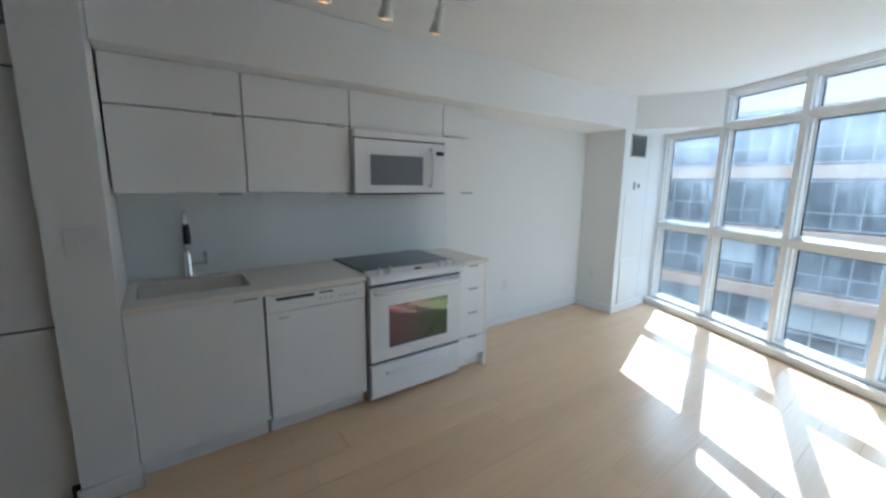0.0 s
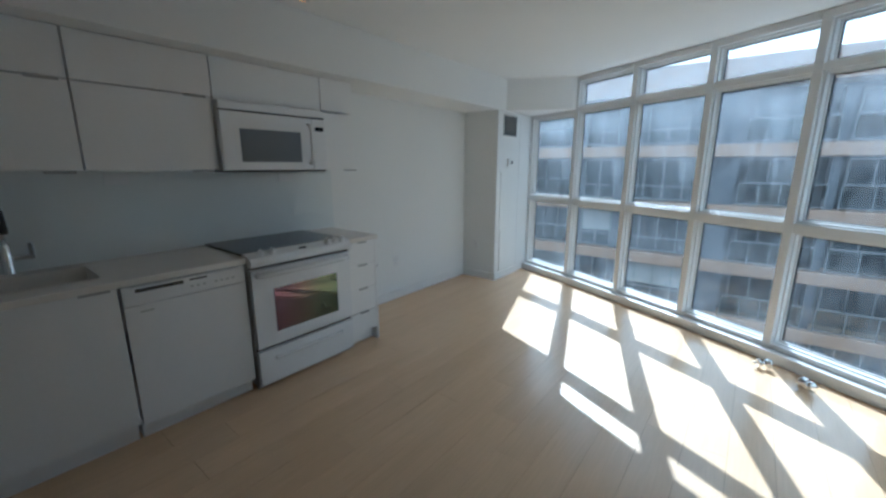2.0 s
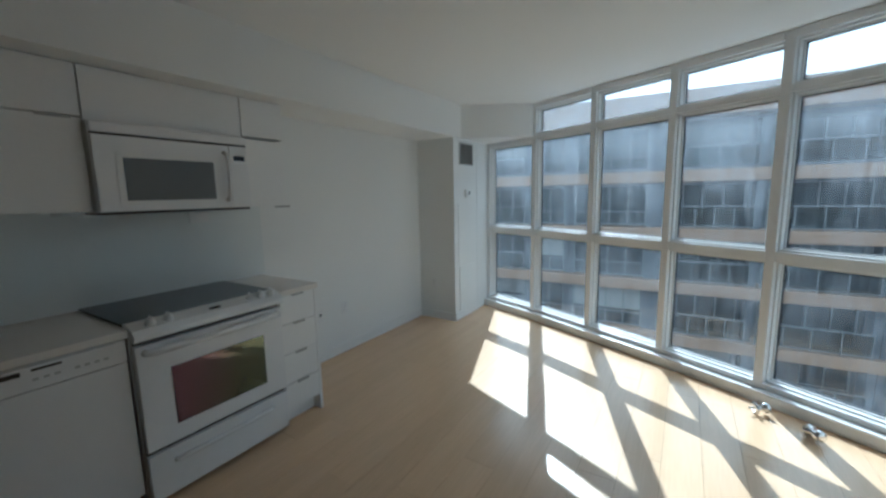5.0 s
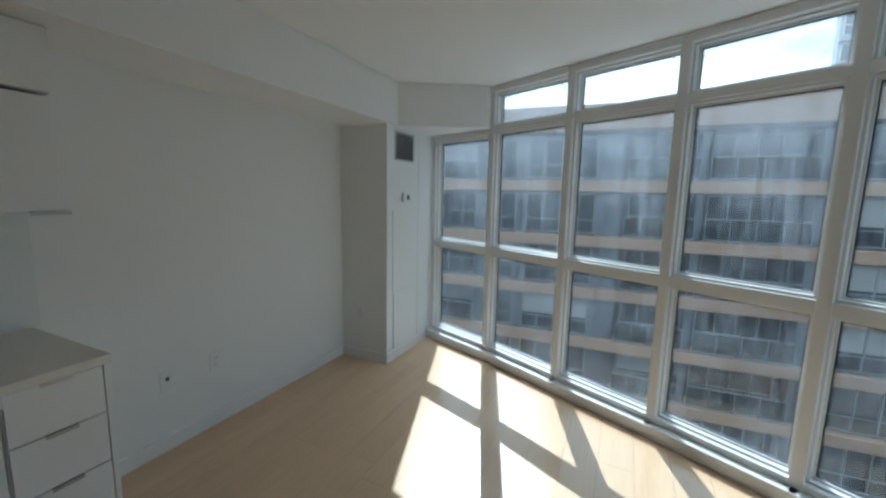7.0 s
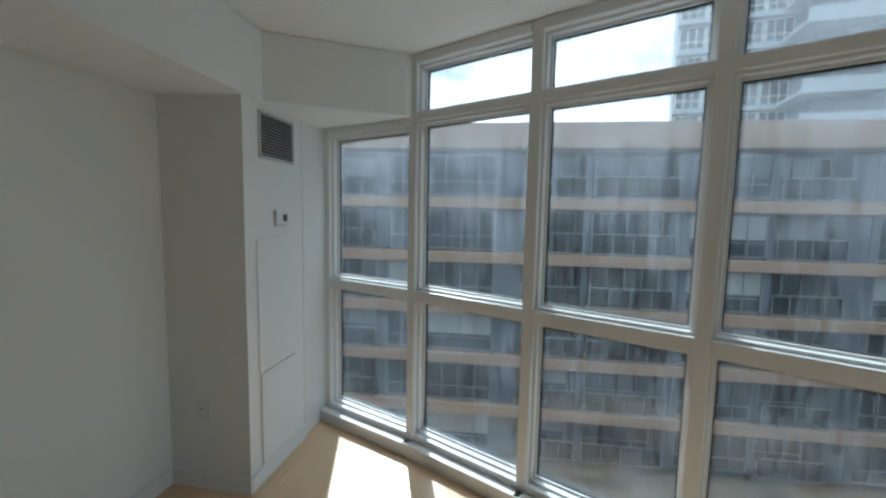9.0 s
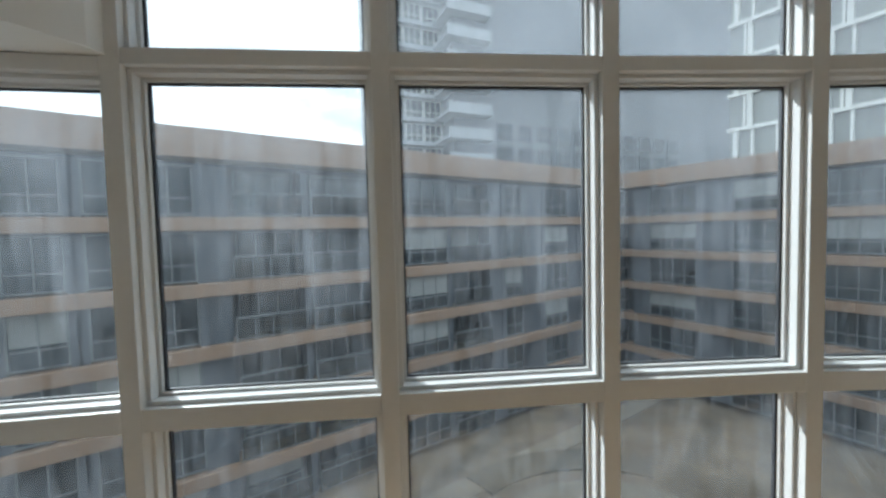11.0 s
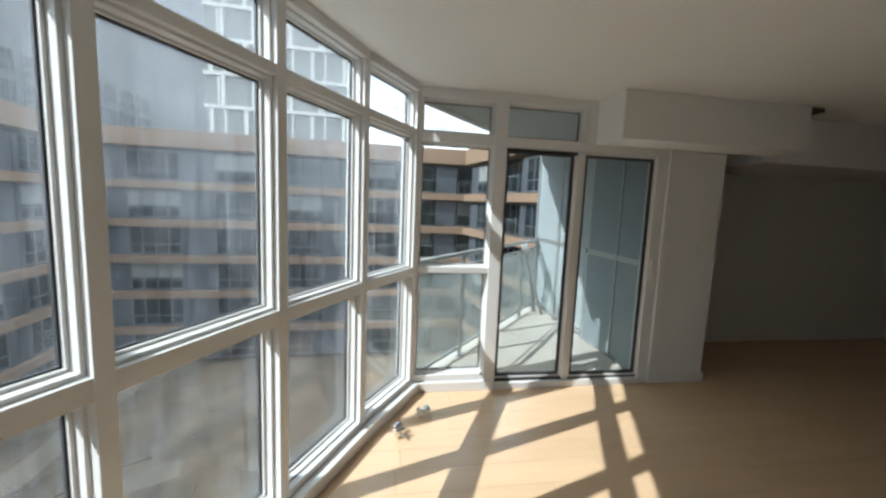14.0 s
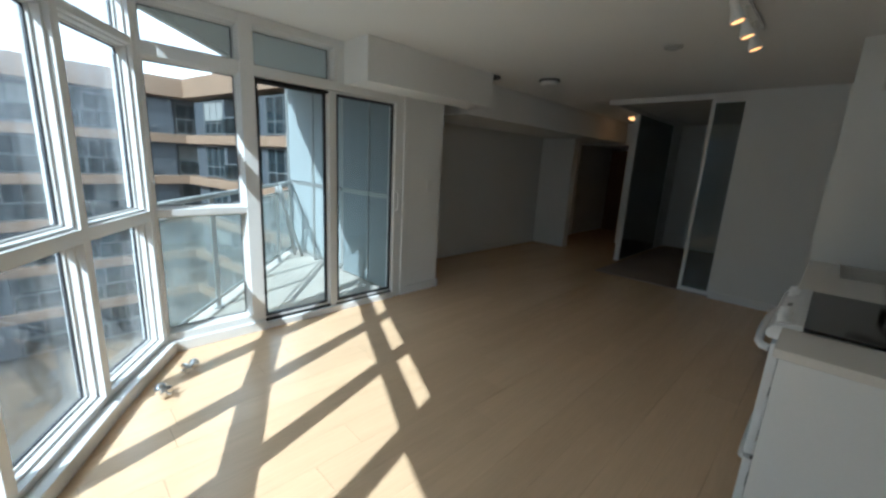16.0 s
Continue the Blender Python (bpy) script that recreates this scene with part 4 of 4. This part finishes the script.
def far_window(w, h, cols, rows, blind=0):
    """Meshes for a window w by h: frame bars, panes and a blind; x across, y out."""
    bars = [(-w / 2, w / 2, -0.05, 0.05, 0, 0.07), (-w / 2, w / 2, -0.05, 0.05, h - 0.07, h), (-w / 2, -w / 2 + 0.07, -0.05, 0.05, 0.07, h - 0.07), (w / 2 - 0.07, w / 2, -0.05, 0.05, 0.07, h - 0.07)]
    for k in range(1, cols):
        x = -w / 2 + w * k / cols
        bars.append((x - 0.03, x + 0.03, -0.045, 0.045, 0.07, h - 0.07))
    for k in range(1, rows):
        z = h * (0.34 if rows == 2 else k / rows)
        bars.append((-w / 2 + 0.07, w / 2 - 0.07, -0.04, 0.04, z - 0.03, z + 0.03))
    fr = mesh_of("window_frame", boxes(*bars), M_FARFRAME)
    pn = mesh_of("pane", boxes((-w / 2 + 0.05, w / 2 - 0.05, -0.02, 0.0, 0.05, h - 0.05)), M_FARGLASS)
    bl = mesh_of("blind", boxes((-w / 2 + 0.09, w / 2 - 0.09, 0.002, 0.02, h * 0.42, h - 0.09)), M_BLIND)
    return fr, pn, bl


WIN_BIG = far_window(2.5, 2.0, 3, 2)
WIN_MID = far_window(1.6, 2.0, 2, 2)
WIN_LOFT = far_window(3.4, 2.0, 4, 2)


def block(name, label, a, b, depth, seed, lit=False):
    """A slab block from a to b, its front on the side of the court: bands, cladding, windows and balcony rails."""
    rng = random.Random(seed)
    m, length = frame_at(a, b)
    m = m @ Matrix.Rotation(math.pi, 4, "Z") @ Matrix.Translation((-length, 0, 0))
    h = thing(name, m, label, "building")
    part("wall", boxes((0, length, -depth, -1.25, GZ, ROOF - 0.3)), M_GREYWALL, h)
    part("roof", boxes((-0.3, length + 0.3, -depth - 0.3, 0.0, ROOF - 0.42, ROOF - 0.2)), M_TOWER, h)
    for z in FLOORS[1:] + [ROOF]:
        t = PARAPET if z == ROOF else BAND
        part("floor_band", boxes((-0.15, length + 0.15, -1.26, 0.02, z - t, z), bevel=0.03), M_TERRA, h)
    x = 0.6
    panel = {}
    while x < length - 2.5:
        kind = rng.choice(("big", "mid", "loft", "big", "loft"))
        ww = {"big": 2.5, "mid": 1.6, "loft": 3.4}[kind]
        meshes = {"big": WIN_BIG, "mid": WIN_MID, "loft": WIN_LOFT}[kind]
        recess = -1.18 if rng.random() < 0.6 else -0.35
        if x + ww > length - 0.4:
            break
        for z in FLOORS:
            w = new("window")
            w.parent, w.location = h, (x + ww / 2, recess, z + 0.08)
            for nm, me in zip(("window_frame", "pane", "blind"), meshes):
                if nm == "blind" and rng.random() < 0.75:
                    continue
                o = new(nm, me)
                o.parent = w
            if recess > -1:
                key = ("bay", ww)
                if key not in panel:
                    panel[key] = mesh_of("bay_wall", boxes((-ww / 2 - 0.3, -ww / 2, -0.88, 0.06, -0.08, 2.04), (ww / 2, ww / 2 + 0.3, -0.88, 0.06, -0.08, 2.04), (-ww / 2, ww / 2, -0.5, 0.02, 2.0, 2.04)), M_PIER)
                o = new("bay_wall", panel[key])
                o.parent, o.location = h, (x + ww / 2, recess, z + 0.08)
            else:
                key = ("rail", ww)
                if key not in panel:
                    panel[key] = mesh_of("balcony_rail", boxes((-ww / 2 - 0.2, ww / 2 + 0.2, -0.02, 0.02, 1.0, 1.06), (-ww / 2 - 0.2, ww / 2 + 0.2, -0.015, 0.015, 0.08, 0.12), *[(-ww / 2 - 0.2 + k * (ww + 0.4) / 4 - 0.02, -ww / 2 - 0.2 + k * (ww + 0.4) / 4 + 0.02, -0.018, 0.018, 0.0, 1.0) for k in range(5)]), M_FARFRAME)
                    panel[key + (1,)] = mesh_of("balcony_glass", boxes((-ww / 2 - 0.2, ww / 2 + 0.2, -0.006, 0.006, 0.13, 0.98)), M_FARRAIL)
                for nm, kk in (("balcony_rail", key), ("balcony_glass", key + (1,))):
                    o = new(nm, panel[kk])
                    o.parent, o.location = h, (x + ww / 2, -0.08, z)
        gap = rng.choice((0.5, 0.8, 1.5, 2.2))
        if gap > 0.6:
            key = ("pier", gap)
            if key not in panel:
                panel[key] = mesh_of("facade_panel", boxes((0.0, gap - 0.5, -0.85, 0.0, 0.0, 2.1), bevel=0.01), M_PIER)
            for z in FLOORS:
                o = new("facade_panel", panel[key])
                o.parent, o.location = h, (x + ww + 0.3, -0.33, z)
        x += ww + gap
    return h


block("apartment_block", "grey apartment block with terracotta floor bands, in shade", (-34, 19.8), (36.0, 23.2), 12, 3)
block("apartment_block", "grey apartment block with terracotta floor bands across the court", (31.0, 23.6), (32.38, -5.2), 12, 8)
block("apartment_block", "sunlit apartment block with orange terracotta floor bands", (32.2, -3.3), (10.0, -7.0), 10, 11)

# the building that the flat is in: storeys above and below, and its neighbours along the court
# unseen mass of guessed extent, added to cut sky light and darken reflections
hb = thing("host_building", None, "unseen bulk of the apartment building that holds the flat", "building")
storey = [(-0.155, -12.0), (5.155, -12.0), (5.155, 0.84), (3.985, 0.84), (3.985, 3.25)] + OUTER[::-1][1:] + [(0.535, 5.07), (-0.155, 5.07)]
part("upper_storeys", prism(storey, CEIL + 0.30, 24.0), M_TOWER, hb)
part("lower_storeys", prism(storey, GZ, -0.29), M_TOWER, hb)
part("side_wing", boxes((-30.0, -0.17, -12.0, 4.6, GZ, 24.0)), M_TOWER, hb)

# tower behind the first block
tw = thing("tower", pose(18.0, 47, 0, 0, 0, -8), "grey glass and concrete tower behind the block", "tower")
part("wall", boxes((0, 10, 0.6, 2.2, GZ, 62)), M_TOWER, tw)
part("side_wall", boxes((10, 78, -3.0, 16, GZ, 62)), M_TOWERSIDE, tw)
tf = mesh_of("window_frame", boxes((-1.15, 1.15, -0.06, 0.06, 0, 0.10), (-1.15, 1.15, -0.06, 0.06, 2.2, 2.3), (-1.15, -1.05, -0.06, 0.06, 0.1, 2.2), (1.05, 1.15, -0.06, 0.06, 0.1, 2.2), (-0.42, -0.34, -0.05, 0.05, 0.1, 2.2), (0.34, 0.42, -0.05, 0.05, 0.1, 2.2), (-1.05, 1.05, -0.05, 0.05, 0.8, 0.88)), M_WHITEGRID)
tfd = tf.copy()
tfd.name = "window_frame_dark"
tfd.materials[0] = M_FARFRAME
tp = mesh_of("pane", boxes((-1.1, 1.1, -0.01, 0.01, 0.05, 2.25)), M_FARGLASS)
for fz in range(20):
    z = 4.0 + fz * 2.9
    part("floor_band", boxes((-0.1, 10.1, -0.2, 0.62, z - 0.5, z)), M_TOWER, tw)
    part("balcony", boxes((8.6, 14.4, -4.6, -0.21, z - 0.35, z), bevel=0.02), M_TOWER, tw)
    part("balcony_rail", boxes((8.6, 14.4, -4.6, -4.5, z, z + 0.9), (14.3, 14.4, -4.5, -0.21, z, z + 0.9)), M_TOWER, tw)
    for k in range(4):
        w = new("window")
        w.parent, w.location = tw, (1.3 + 2.45 * k, 0.52, z + 0.05)
        for nm, me in (("window_frame", tf), ("pane", tp)):
            o = new(nm, me)
            o.parent = w
    if fz < 4:
        for k in range(11):
            w = new("window")
            w.parent, w.location = tw, (17 + 3.1 * k, -3.05, z + 0.05)
            for nm, me in (("window_frame", tfd), ("pane", tp)):
                o = new(nm, me)
                o.parent = w

# white gridded block on the roof of the second wing
gb = thing("gridded_building", pose(37.5, 18.2, 0, 0, 0, -88), "pale building with a white grid facade", "building")
part("wall", boxes((0, 11.6, 0.4, 14, GZ, 34)), M_GREENGLASS, gb)
for k in range(11):
    z = ROOF + 0.2 + k * 2.7
    part("beam", boxes((0, 11.6, -0.1, 0.25, z, z + 0.28)), M_WHITEGRID, gb)
    for j in range(7):
        x = 0.4 + j * 2.7 + (0.9 if k % 2 else 0)
        if x < 11.3:
            part("post", boxes((x, x + 0.30, -0.05, 0.3, z + 0.28, z + 2.7)), M_WHITEGRID, gb)
    for j in range(4):
        x = 1.55 + j * 2.7 - (0.5 if k % 2 else 0)
        part("post", boxes((x, x + 0.16, -0.02, 0.3, z + 0.28, z + 2.7)), M_WHITEGRID, gb)
    for j in range(4):
        x = 0.8 + j * 2.7
        part("panel", boxes((x, x + 2.5, 0.32, 0.42, z + 0.3, z + 2.65)), M_GREENGLASS, gb)

# ---- floor planks ----
def clip(poly, nx, ny, dd):
    """Keeps the part of a flat outline where nx*x + ny*y <= dd."""
    out = []
    for i, p in enumerate(poly):
        q = poly[(i + 1) % len(poly)]
        fp, fq = nx * p[0] + ny * p[1] - dd, nx * q[0] + ny * q[1] - dd
        if fp <= 0:
            out.append(p)
        if (fp < 0 < fq) or (fq < 0 < fp):
            s = fp / (fp - fq)
            out.append((p[0] + s * (q[0] - p[0]), p[1] + s * (q[1] - p[1])))
    return out


floor_ob = bpy.data.objects["floor"]
PW, PL, GAP = 0.195, 1.285, 0.0006
rng = random.Random(5)
for s in range(26):
    x0, x1 = s * PW, min((s + 1) * PW, 4.915)
    y = -7.5 - rng.random() * PL
    while y < 4.9:
        y0, y1 = max(y, -7.49), y + PL
        y += PL
        if x0 >= 3.89:
            y1 = min(y1, 0.40)
        if y1 - y0 < 0.03:
            continue
        poly = [(x0 + GAP, y0 + GAP), (x1 - GAP, y0 + GAP), (x1 - GAP, y1 - GAP), (x0 + GAP, y1 - GAP)]
        for a, b in zip(NODES, NODES[1:]):
            t = (Vector(b) - Vector(a)).normalized()
            poly = clip(poly, -t.y, t.x, -t.y * a[0] + t.x * a[1] - 0.02)
            if len(poly) < 3:
                break
        if len(poly) > 2:
            part("plank", prism(poly, -0.011, 0.0), M_OAK, floor_ob)
